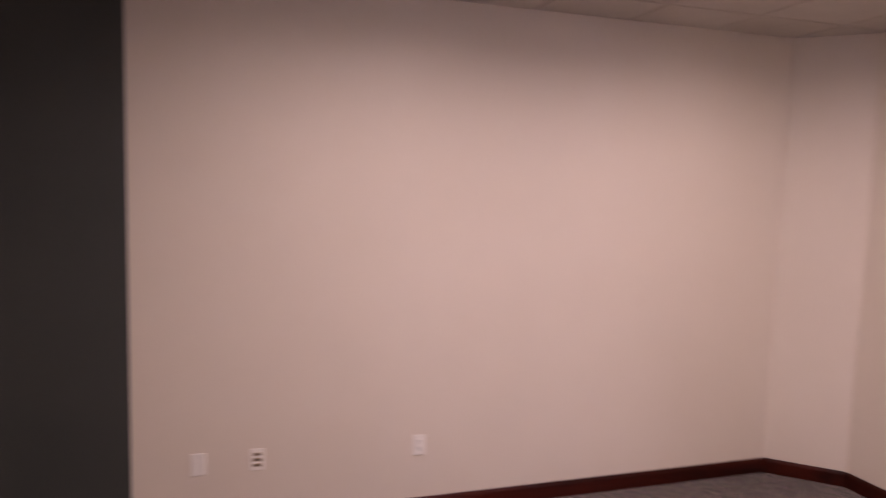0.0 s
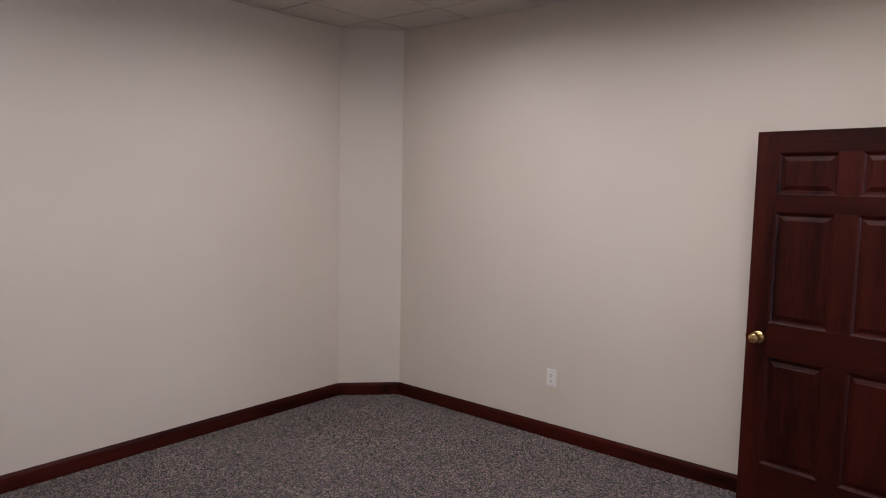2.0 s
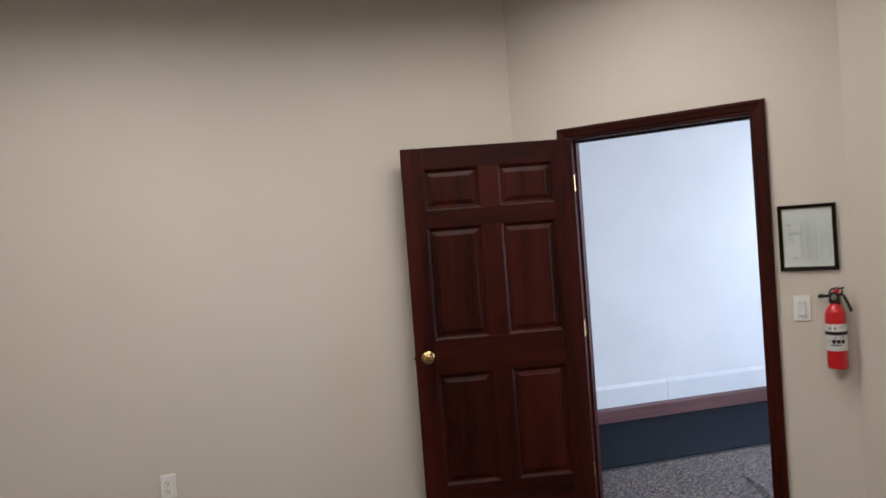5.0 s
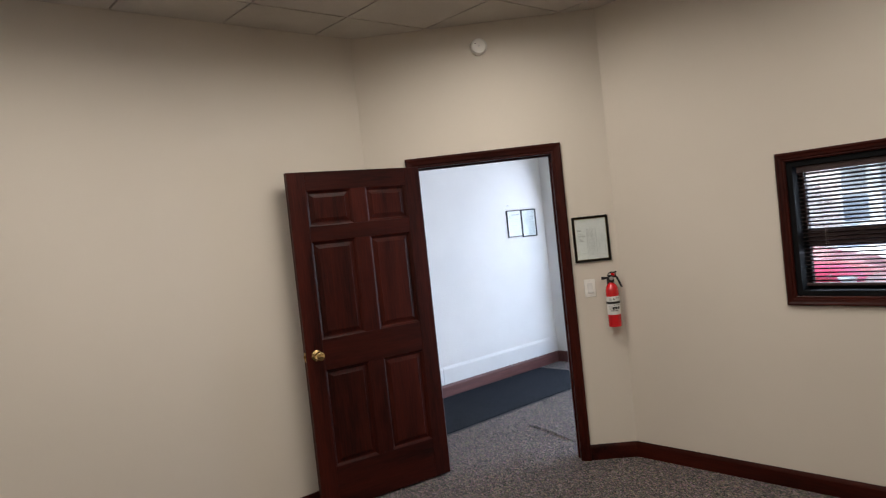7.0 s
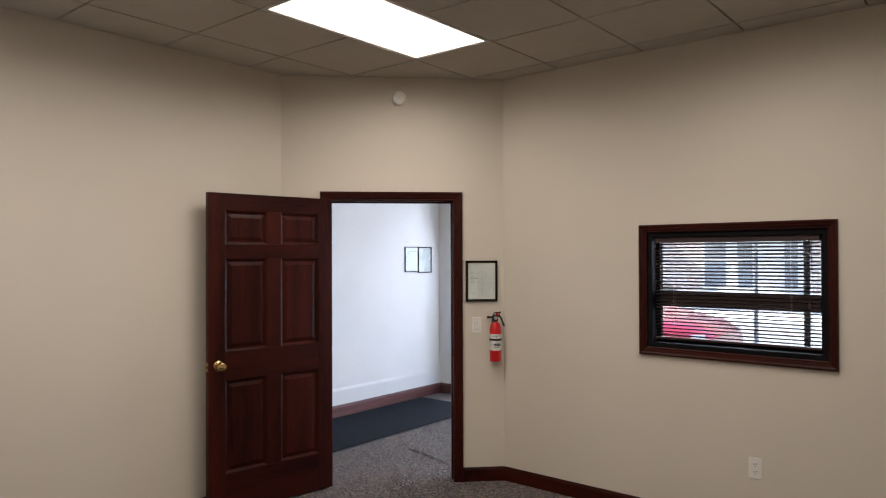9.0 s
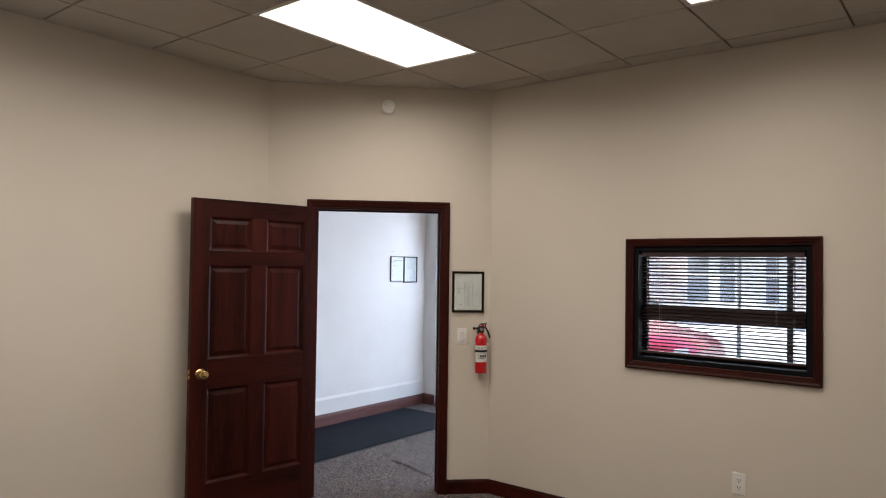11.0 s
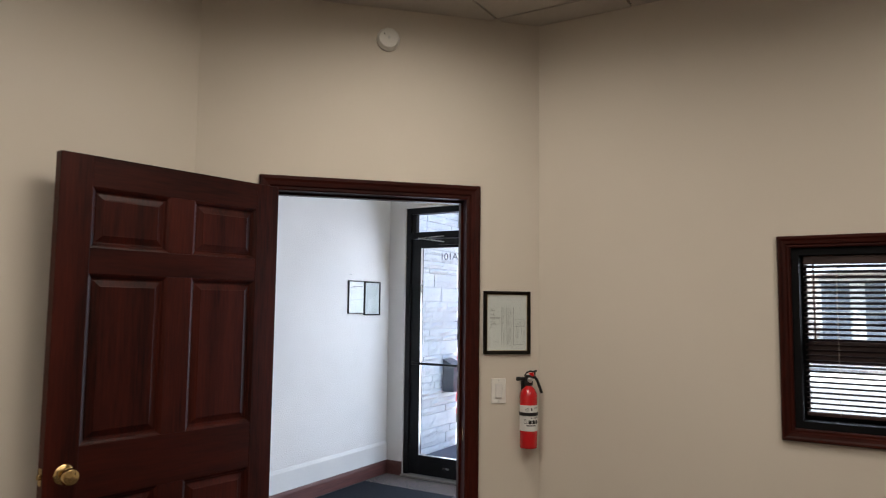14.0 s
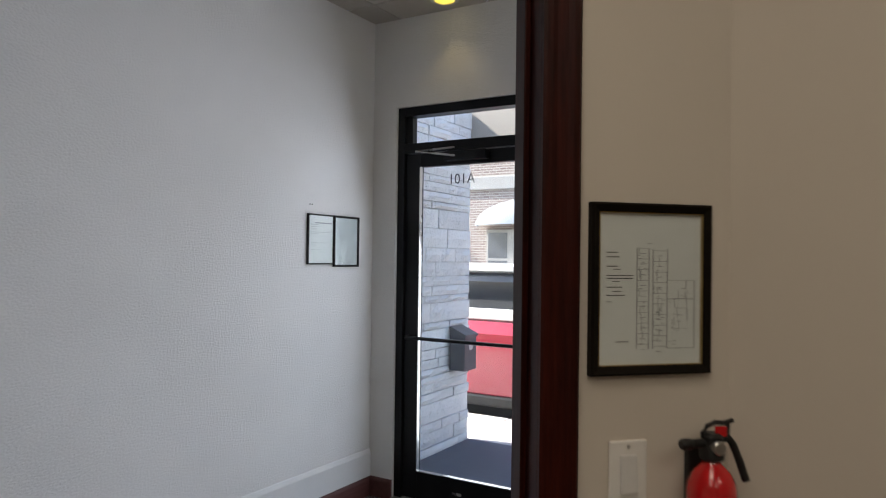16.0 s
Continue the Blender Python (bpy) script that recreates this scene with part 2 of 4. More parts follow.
def brickwork():
    """Brown brick of a building across the street."""
    m, t, n, b = nodes_of("brown brickwork")
    tc, mp, br = n.new("ShaderNodeTexCoord"), n.new("ShaderNodeMapping"), n.new("ShaderNodeTexBrick")
    mp.inputs["Rotation"].default_value = (radians(90), 0, 0)
    t.links.new(tc.outputs["Object"], mp.inputs[0])
    t.links.new(mp.outputs[0], br.inputs["Vector"])
    br.inputs["Scale"].default_value = 1.0
    br.inputs["Brick Width"].default_value, br.inputs["Row Height"].default_value = 0.22, 0.075
    br.inputs["Mortar Size"].default_value = 0.012
    br.inputs["Color1"].default_value, br.inputs["Color2"].default_value = (0.22, 0.16, 0.145, 1), (0.30, 0.24, 0.22, 1)
    br.inputs["Mortar"].default_value = (0.46, 0.43, 0.39, 1)
    t.links.new(br.outputs[0], b.inputs["Base Color"])
    bp = n.new("ShaderNodeBump")
    bp.inputs["Strength"].default_value, bp.inputs["Distance"].default_value, bp.invert = 0.6, 0.008, True
    t.links.new(br.outputs["Fac"], bp.inputs["Height"])
    t.links.new(bp.outputs[0], b.inputs["Normal"])
    b.inputs["Roughness"].default_value = 0.9
    return m


# worn wood, its colour also lightened to carry the lobby's light
LOBBY_BASE = surf("worn reddish stained wood lightened for daylight", (0.075, 0.026, 0.024), (0.15, 0.06, 0.052), 0.5, 1.6, 7, 0.1, 0.0006, stretch=(22, 1.2, 22), mix=0.45)
CARPET, BRICK = carpet(), brickwork()


# ---- mesh helpers ----
def block(bm, lo, hi, bevel=0.0, m=None):
    """A box from corner to corner, its edges rounded by bevel, turned by m."""
    c = [(a + b) / 2 for a, b in zip(lo, hi)]
    s = [abs(b - a) for a, b in zip(lo, hi)]
    made = bmesh.ops.create_cube(bm, size=1, matrix=Matrix.Translation(c) @ Matrix.Diagonal((*s, 1)))
    vs = made["verts"]
    if bevel:
        es = list({e for v in vs for e in v.link_edges})
        vs = bmesh.ops.bevel(bm, geom=es, offset=bevel, segments=2, profile=0.5, affect="EDGES")["verts"]
        vs = list({v for v in vs})
    if m is not None:
        bmesh.ops.transform(bm, matrix=m, verts=vs)
    return vs


def box_mesh(lo, hi, bevel=0.0, m=None):
    bm = bmesh.new()
    block(bm, lo, hi, bevel, m)
    return bm


def lathe(profile, steps=32, axis="z"):
    """A turned shape from (radius, height) pairs."""
    bm = bmesh.new()
    rings = []
    for r, h in profile:
        ring = []
        for i in range(steps):
            a = 2 * math.pi * i / steps
            p = (r * math.cos(a), r * math.sin(a), h)
            ring.append(bm.verts.new(p if axis == "z" else (p[0], -h, p[1])))
        rings.append(ring)
    for a, b in zip(rings, rings[1:]):
        for i in range(steps):
            bm.faces.new((a[i], a[(i + 1) % steps], b[(i + 1) % steps], b[i]))
    bm.faces.new(rings[0][::-1])
    bm.faces.new(rings[-1])
    bmesh.ops.recalc_face_normals(bm, faces=bm.faces)
    return bm


def sweep(profile, path, closed=False):
    """A moulding: profile points (out, up) carried along a level or upright path of (origin, out, up) stations."""
    bm = bmesh.new()
    rings = [[bm.verts.new(Vector(o) + Vector(u) * a + Vector(v) * b) for a, b in profile] for o, u, v in path]
    pairs = list(zip(rings, rings[1:])) + ([(rings[-1], rings[0])] if closed else [])
    k = len(profile)
    for a, b in pairs:
        for i in range(k):
            bm.faces.new((a[i], a[(i + 1) % k], b[(i + 1) % k], b[i]))
    if not closed:
        bm.faces.new(rings[0][::-1])
        bm.faces.new(rings[-1])
    bmesh.ops.recalc_face_normals(bm, faces=bm.faces)
    return bm


def tube(points, r, steps=10):
    """A round bar through the points."""
    bm = bmesh.new()
    pts = [Vector(p) for p in points]
    rings = []
    for i, p in enumerate(pts):
        d = (pts[min(i + 1, len(pts) - 1)] - pts[max(i - 1, 0)]).normalized()
        side = d.cross(Vector((0.31, 0.17, 0.93))).normalized()
        up = side.cross(d)
        rings.append([bm.verts.new(p + r * (math.cos(2 * math.pi * j / steps) * side + math.sin(2 * math.pi * j / steps) * up)) for j in range(steps)])
    for a, b in zip(rings, rings[1:]):
        for j in range(steps):
            bm.faces.new((a[j], a[(j + 1) % steps], b[(j + 1) % steps], b[j]))
    bm.faces.new(rings[0][::-1])
    bm.faces.new(rings[-1])
    bmesh.ops.recalc_face_normals(bm, faces=bm.faces)
    return bm


def prism(outline, z0, z1):
    """A plan outline raised from z0 to z1."""
    bm = bmesh.new()
    lo = [bm.verts.new((x, y, z0)) for x, y in outline]
    hi = [bm.verts.new((x, y, z1)) for x, y in outline]
    k = len(lo)
    for i in range(k):
        bm.faces.new((lo[i], lo[(i + 1) % k], hi[(i + 1) % k], hi[i]))
    bm.faces.new(lo[::-1])
    bm.faces.new(hi)
    bmesh.ops.recalc_face_normals(bm, faces=bm.faces)
    return bm


def part(name, bm, material, parent=None, label="", smooth=False):
    me = bpy.data.meshes.new(name)
    bm.to_mesh(me)
    bm.free()
    me.materials.append(material)
    if smooth:
        for p in me.polygons:
            p.use_smooth = True
        me.set_sharp_from_angle(angle=radians(40))
    ob = new(name, me)
    if parent is not None:
        ob.parent = parent
    return tagged(ob, label)


def thing(name, m, label, category, group=""):
    ob = new(name)
    ob.matrix_world = m
    return tagged(ob, label, category, group)


def setting(name, bm, material, label, category):
    return tagged(part(name, bm, material), label, category, "", "structure")


# ---- the plan ----
H = 2.915                     # ceiling of the office
LH = 2.97                     # ceiling of the lobby
YC = 4.84                     # window wall
XE = 5.6                      # east wall
CB = 3.715                    # where the door wall leaves the west wall
XL = -1.304                   # lobby side wall
TH = 0.115
DOOR = pose(0, CB, 0, 0, 0, 45)       # x along the door wall, -y into the office
S0, S1, DTOP = 0.337, 1.222, 2.024     # door opening
SEND = (YC - CB) * math.sqrt(2)       # length of the door wall

floor = setting("floor", box_mesh((XL - 0.3, -0.3, -0.05), (XE + 0.3, YF + 0.02, 0.0)), CARPET, "grey brown flecked loop pile carpet", "floor")

def wrinkle(a, b, width, height):
    """A low ripple where the carpet has worked loose."""
    a, b = Vector((*a, 0)), Vector((*b, 0))
    d = (b - a).normalized()
    side = Vector((-d.y, d.x, 0))
    path = []
    for i in range(9):
        f = i / 8
        k = math.sin(math.pi * f) ** 0.8 if 0 < f < 1 else 0.02
        path.append((a.lerp(b, f) + side * 0.02 * math.sin(5 * f) + Vector((0, 0, -0.001)), side * k, Vector((0, 0, 1)) * k))
    prof = [(width * (i / 8 - 0.5), height * (0.5 + 0.5 * math.cos(2 * math.pi * (i / 8 - 0.5)))) for i in range(9)]
    return part("wrinkle", sweep(prof, path), CARPET, floor, "low ripple in the carpet", True)


wrinkle((-0.02, 5.00), (0.62, 4.88), 0.09, 0.016)
wrinkle((0.25, 4.62), (0.82, 4.05), 0.16, 0.013)
straw = tagged(part("straw", tube([(0.93, 3.56, 0.004), (1.0, 3.545, 0.007), (1.07, 3.525, 0.003)], 0.0022, 6), CORD), "thin pale broken straw lying on the carpet", "straw")

# walls of the office
setting("wall_west", prism([(-TH, 0.34), (0, 0.34), (0, CB), (-0.0813, CB + 0.0813), (-TH, CB + 0.0813)], 0, LH), WALL, "plain beige painted drywall wall", "wall")
setting("wall_south", box_mesh((0.36, -TH, 0), (4.35, 0, H)), WALL, "plain beige painted drywall wall", "wall")
setting("wall_corner", prism([(0.36, 0), (0.36, -TH), (-TH, -TH), (-TH, 0.34), (0, 0.34)], 0, H), WALL, "beige painted wall cutting the corner", "wall")
# east end of the south wall, in one dark charcoal green
setting("wall_south_dark", box_mesh((4.35, -TH, 0), (XE + TH, 0.003, H)), CHARCOAL, "dark charcoal green wall section", "wall")
setting("wall_east", box_mesh((XE, 0.003, 0), (XE + TH, YC + TH, H)), WALL, "plain beige painted drywall wall", "wall")

WX0, WX1, WZ0, WZ1 = 2.216, 3.224, 1.057, 1.769        # window opening
bm = bmesh.new()
bm = prism([(YC - CB, YC), (WX0, YC), (WX0, YC + TH), (YC - CB - 0.1, YC + TH), (YC - CB - 0.0813, YC + 0.0813)], 0, LH)
block(bm, (WX1, YC, 0), (XE, YC + TH, LH))
block(bm, (WX0, YC, 0), (WX1, YC + TH, WZ0))
block(bm, (WX0, YC, WZ1), (WX1, YC + TH, LH))
setting("wall_north", bm, WALL, "beige painted wall with a shaded window", "wall")
bm = bmesh.new()
block(bm, (0.0, 0, 0), (S0 - 0.02, TH, LH))
block(bm, (S1 + 0.02, 0, 0), (SEND, TH, LH))
block(bm, (S0 - 0.02, 0, DTOP + 0.02), (S1 + 0.02, TH, LH))
ob = setting("wall_door", bm, WALL, "beige painted angled wall around the doorway", "wall")
ob.matrix_world = DOOR

# lobby
setting("wall_lobby", box_mesh((XL - TH, 1.5, 0), (XL, YF + 0.12, LH)), LOBBY_WALL, "white lobby wall with rough trowelled texture", "wall")
setting("wall_lobby_end", box_mesh((XL, 1.5 - TH, 0), (-TH, 1.5, LH)), LOBBY_WALL, "white lobby end wall", "wall")
setting("wall_lobby_east", box_mesh((XE, YC + TH, 0), (XE + TH, YF, LH)), LOBBY_WALL, "white lobby end wall", "wall")
FX0, FX1, FZ = -1.13, -0.10, 2.42                      # entrance frame
GX0, GX1 = 0.75, 5.45                                  # shop front glazing
bm = bmesh.new()
block(bm, (XL, YF, 0), (FX0, YF + 0.12, LH))
block(bm, (FX1, YF, 0), (GX0, YF + 0.12, LH))
block(bm, (GX1, YF, 0), (XE + TH, YF + 0.12, LH))
block(bm, (FX0, YF, FZ), (FX1, YF + 0.12, LH))
block(bm, (GX0, YF, FZ), (GX1, YF + 0.12, LH))
setting("wall_front", bm, LOBBY_WALL, "white painted front wall over the glass entrance", "wall")
setting("roof", box_mesh((XL - TH, -TH, LH + 0.1), (XE + TH, YF + 0.12, LH + 0.3)), STUCCO, "flat roof slab", "roof")


# ceilings: tiles hang slightly below their grid
def tiled_ceiling(name, x0, x1, y0, y1, gx, gy, z, holes, label, keep=None):
    bm = bmesh.new()
    s = 0.61
    i0, i1 = math.floor((x0 - gx) / s), math.ceil((x1 - gx) / s)
    j0, j1 = math.floor((y0 - gy) / s), math.ceil((y1 - gy) / s)
    for i in range(i0, i1):
        for j in range(j0, j1):
            if (i, j) in holes or (keep and not keep(gx + (i + 0.5) * s, gy + (j + 0.5) * s)):
                continue
            a, b = max(gx + i * s + 0.006, x0), min(gx + (i + 1) * s - 0.006, x1)
            c, d = max(gy + j * s + 0.006, y0), min(gy + (j + 1) * s - 0.006, y1)
            if b - a > 0.02 and d - c > 0.02:
                block(bm, (a, c, z), (b, d, z + 0.016))
    ob = setting(name, bm, TILE, label, "ceiling")
    # backing sheet coloured dark as the shade of the tile gaps
    bm = bmesh.new()
    block(bm, (x0, y0, z + 0.014), (x1, y1, z + 0.05))
    ob2 = part("ceiling_grid", bm, TEE, ob, "recessed grid between the tiles, gap shade in its dark colour")
    return ob


LIGHTS = [(1, 4), (1, 1), (4, 4), (4, 1)]
holes = {(i, j + k) for i, j in LIGHTS for k in (0, 1)}
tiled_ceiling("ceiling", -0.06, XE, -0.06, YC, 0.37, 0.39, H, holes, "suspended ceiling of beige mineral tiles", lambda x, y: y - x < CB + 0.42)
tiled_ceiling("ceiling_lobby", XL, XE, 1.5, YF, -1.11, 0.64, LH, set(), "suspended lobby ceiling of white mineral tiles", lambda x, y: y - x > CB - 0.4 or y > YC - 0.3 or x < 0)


def ceiling_light(m):
    """A recessed panel lamp 0.61 by 1.22 m."""
    t = thing("ceiling_light", m, "lit recessed fluorescent panel lamp with white frame", "ceiling light", "office ceiling lights")
    bm = bmesh.new()
    for lo, hi in (((0.004, 0.004, 0), (0.03, 1.216, 0.02)), ((0.58, 0.004, 0), (0.606, 1.216, 0.02)), ((0.03, 0.004, 0), (0.58, 0.03, 0.02)), ((0.03, 1.19, 0), (0.58, 1.216, 0.02))):
        block(bm, lo, hi, 0.003)
    part("frame", bm, LAMP_STEEL, t)
    part("diffuser", box_mesh((0.031, 0.031, 0.006), (0.579, 1.189, 0.012)), DIFFUSER, t, "glowing white diffuser")
    return t


first = ceiling_light(pose(0.37 + 0.61 * LIGHTS[0][0], 0.39 + 0.61 * LIGHTS[0][1], H - 0.003))
for i, j in LIGHTS[1:]:
    copy_thing(first, pose(0.37 + 0.61 * i, 0.39 + 0.61 * j, H - 0.003))

for i, j in LIGHTS:
    d = bpy.data.lights.new("panel_lamp", "AREA")
    d.shape, d.size, d.size_y, d.energy, d.color, d.spread = "RECTANGLE", 0.54, 1.15, LAMP, GLOW, radians(165)
    new("panel_lamp", d).matrix_world = pose(0.37 + 0.61 * i + 0.305, 0.39 + 0.61 * j + 0.61, H - 0.004)

# ---- skirting ----
BASE = [(0, 0), (0.014, 0), (0.014, 0.078), (0.011, 0.09), (0.006, 0.1), (0, 0.1)]


def skirting(name, a, b, out, material, label, h=1.0):
    o = Vector((*out, 0)).normalized()
    bm = sweep([(p, q * h) for p, q in BASE], [((*a, 0.0), o, (0, 0, 1)), ((*b, 0.0), o, (0, 0, 1))])
    return setting(name, bm, material, label, "baseboard")


r2 = math.sqrt(0.5)
DU = Vector((r2, r2, 0))


def on_door_wall(s):
    return (s * r2, CB + s * r2)


skirting("baseboard", (0, 0.345), (0, CB), (1, 0), WOOD_Y, "mahogany stained wooden baseboard")
skirting("baseboard", (0.36, 0), (4.35, 0), (0, 1), WOOD_X, "mahogany stained wooden baseboard")
skirting("baseboard", (0.002, 0.338), (0.362, -0.002), (1, 1), WOOD_X, "mahogany stained baseboard across the corner")
skirting("baseboard", (1.106, YC), (XE, YC), (0, -1), WOOD_X, "mahogany stained wooden baseboard")
skirting("baseboard", on_door_wall(S1 + 0.063), on_door_wall(SEND), (1, -1), WOOD_X, "mahogany stained baseboard beside the door")
skirting("baseboard", on_door_wall(0), on_door_wall(S0 - 0.063), (1, -1), WOOD_X, "mahogany stained baseboard behind the door")
skirting("baseboard", (XL, 1.5), (XL, YF), (1, 0), LOBBY_BASE, "worn reddish wooden lobby baseboard, daylight put into its colour", 1.2)
skirting("baseboard", (XL, YF), (FX0, YF), (0, -1), LOBBY_BASE, "worn reddish wooden lobby baseboard, daylight put into its colour", 1.2)
# white board above the lobby skirting, in two lengths
for a, b in ((1.5, 5.298), (5.302, YF)):
    bm = sweep([(0, 0.12), (0.012, 0.12), (0.012, 0.262), (0.003, 0.288), (0, 0.288)], [((XL, a, 0), (1, 0, 0), (0, 0, 1)), ((XL, b, 0), (1, 0, 0), (0, 0, 1))])
    setting("trim", bm, WHITE_TRIM, "white painted board above the lobby baseboard", "trim")

# ---- office door ----
CASING = [(0, 0), (0.0, 0.010), (0.006, 0.013), (0.016, 0.013), (0.022, 0.018), (0.040, 0.020), (0.050, 0.024), (0.060, 0.024), (0.065, 0.020), (0.065, 0)]


def casing(parent, x0, x1, z0, z1, side, legs_only_up=True, wide=1.0):
    """Moulded casing round an opening; the inner edge at x0..x1. side: -1 faces -y."""
    prof = [(a * wide, b) for a, b in CASING]
    def leg(name, pts, mat):
        part(name, sweep(prof, pts), mat, parent)
    y = (0, side, 0)
    leg("casing", [((x0, 0, z0), (-1, 0, 0 if legs_only_up else -1), y), ((x0, 0, z1), (-1, 0, 1), y)], WOOD_Z)
    leg("casing", [((x1, 0, z0), (1, 0, 0 if legs_only_up else -1), y), ((x1, 0, z1), (1, 0, 1), y)], WOOD_Z)
    leg("casing", [((x0, 0, z1), (-1, 0, 1), y), ((x1, 0, z1), (1, 0, 1), y)], WOOD_X)
    if not legs_only_up:
        leg("casing", [((x0, 0, z0), (-1, 0, -1), y), ((x1, 0, z0), (1, 0, -1), y)], WOOD_X)


frame_ob = tagged(new("door_frame"), "mahogany stained door frame with moulded casing", "door frame", "", "structure")
frame_ob.matrix_world = DOOR
casing(frame_ob, S0, S1, 0, DTOP, -1)
back = new("back_casing")
back.parent = frame_ob
back.matrix_local = pose(0, TH, 0)
casing(back, S0, S1, 0, DTOP, 1)
part("jamb", box_mesh((S0 - 0.019, 0.0005, 0), (S0, TH - 0.0005, DTOP + 0.019)), WOOD_Z, frame_ob)
part("jamb", box_mesh((S1, 0.0005, 0), (S1 + 0.019, TH - 0.0005, DTOP + 0.019)), WOOD_Z, frame_ob)
part("head_jamb", box_mesh((S0, 0.0005, DTOP), (S1, TH - 0.0005, DTOP + 0.019)), WOOD_X, frame_ob)
part("stop", box_mesh((S0, 0.05, 0), (S0 + 0.011, 0.09, DTOP), 0.002), WOOD_Z, frame_ob)
part("stop", box_mesh((S1 - 0.011, 0.05, 0), (S1, 0.09, DTOP), 0.002), WOOD_Z, frame_ob)
part("stop", box_mesh((S0 + 0.011, 0.05, DTOP - 0.011), (S1 - 0.011, 0.09, DTOP), 0.002), WOOD_X, frame_ob)
for z in (0.25, 1.02, 1.80):
    part("hinge_plate", box_mesh((S0, 0.003, z - 0.045), (S0 + 0.0025, 0.046, z + 0.045)), BRASS, frame_ob, "brass hinge plate")
part("strike_plate", box_mesh((S1 - 0.0015, 0.012, 0.90), (S1, 0.042, 0.96)), BRASS, frame_ob, "brass strike plate")

DW, DH, DT = 0.902, 2.020, 0.042


def panel_door(m):
    """A six panel door, hinged at x = 0, its leaf along x, faces at y = 0 and y = DT."""
    t = tagged(new("door_1"), "open six panel mahogany stained wooden door with brass knob", "door", "", "structure")
    t.matrix_world = m
    z0 = 0.012
    st, mid = 0.110, 0.100
    pw = (DW - 2 * st - mid) / 2
    rows = [(0.262, 0.848), (1.030, 1.617), (1.708, 1.922)]
    xs = [(st, st + pw), (st + pw + mid, DW - st)]
    part("stile", box_mesh((0, 0, z0), (st, DT, z0 + DH), 0.002), WOOD_Z, t)
    part("stile", box_mesh((DW - st, 0, z0), (DW, DT, z0 + DH), 0.002), WOOD_Z, t)
    rails = [(z0, rows[0][0]), (rows[0][1], rows[1][0]), (rows[1][1], rows[2][0]), (rows[2][1], z0 + DH)]
    for a, b in rails:
        part("rail", box_mesh((st, 0.0005, a), (DW - st, DT - 0.0005, b), 0.001), WOOD_X, t)
    for a, b in rows:
        part("muntin", box_mesh((st + pw, 0.0005, a), (st + pw + mid, DT - 0.0005, b), 0.001), WOOD_Z, t)
        for x0, x1 in xs:
            bm = bmesh.new()
            # raised field with sloping shoulders on both faces
            def ring(inset, y):
                return [bm.verts.new(p) for p in ((x0 + inset, y, a + inset), (x1 - inset, y, a + inset), (x1 - inset, y, b - inset), (x0 + inset, y, b - inset))]
            for face in (0, 1):
                f = (lambda q: q) if face == 0 else (lambda q: DT - q)
                rs = [ring(0.0, f(0.001)), ring(0.004, f(0.003)), ring(0.010, f(0.007)), ring(0.015, f(0.014)), ring(0.022, f(0.015)), ring(0.042, f(0.008)), ring(0.045, f(0.006))]
                for u, v in zip(rs, rs[1:]):
                    for i in range(4):
                        bm.faces.new((u[i], u[(i + 1) % 4], v[(i + 1) % 4], v[i]))
                bm.faces.new(rs[-1])
            bmesh.ops.recalc_face_normals(bm, faces=bm.faces)
            part("panel", bm, WOOD_Z, t)
    for side in (0, 1):
        k = lathe([(0.033, 0), (0.033, 0.003), (0.029, 0.007), (0.013, 0.010), (0.011, 0.026), (0.016, 0.032), (0.027, 0.040), (0.029, 0.050), (0.025, 0.060), (0.013, 0.065), (0.004, 0.066)], 28, "y")
        ob = part("knob", k, BRASS, t, "polished brass door knob", True)
        ob.matrix_local = pose(DW - 0.065, 0, 0.945) if side == 0 else pose(DW - 0.065, DT, 0.945, 0, 0, 180)
    part("latch_plate", box_mesh((DW - 0.0005, 0.010, 0.915), (DW + 0.0012, 0.034, 0.972)), BRASS, t, "brass latch plate")
    part("latch_bolt", box_mesh((DW + 0.001, 0.015, 0.935), (DW + 0.010, 0.029, 0.952), 0.002), BRASS, t)
    for z in (0.25, 1.02, 1.80):
        h = new("hinge")
        h.parent = t
        h.matrix_local = pose(-0.004, -0.003, z - 0.045)
        part("barrel", lathe([(0.0045, 0), (0.0045, 0.09), (0.003, 0.093)], 12), BRASS, h)
        part("leaf", box_mesh((0.0015, 0.006, 0.0), (0.0045, 0.038, 0.09)), BRASS, h)
    return t


# hinge point beside the casing; leaf swung right back towards the west wall
hx, hy = 0.2340, 3.950
tx, ty = 0.1020, 3.057
panel_door(pose(hx, hy, 0, 0, 0, math.degrees(math.atan2(ty - hy, tx - hx))))


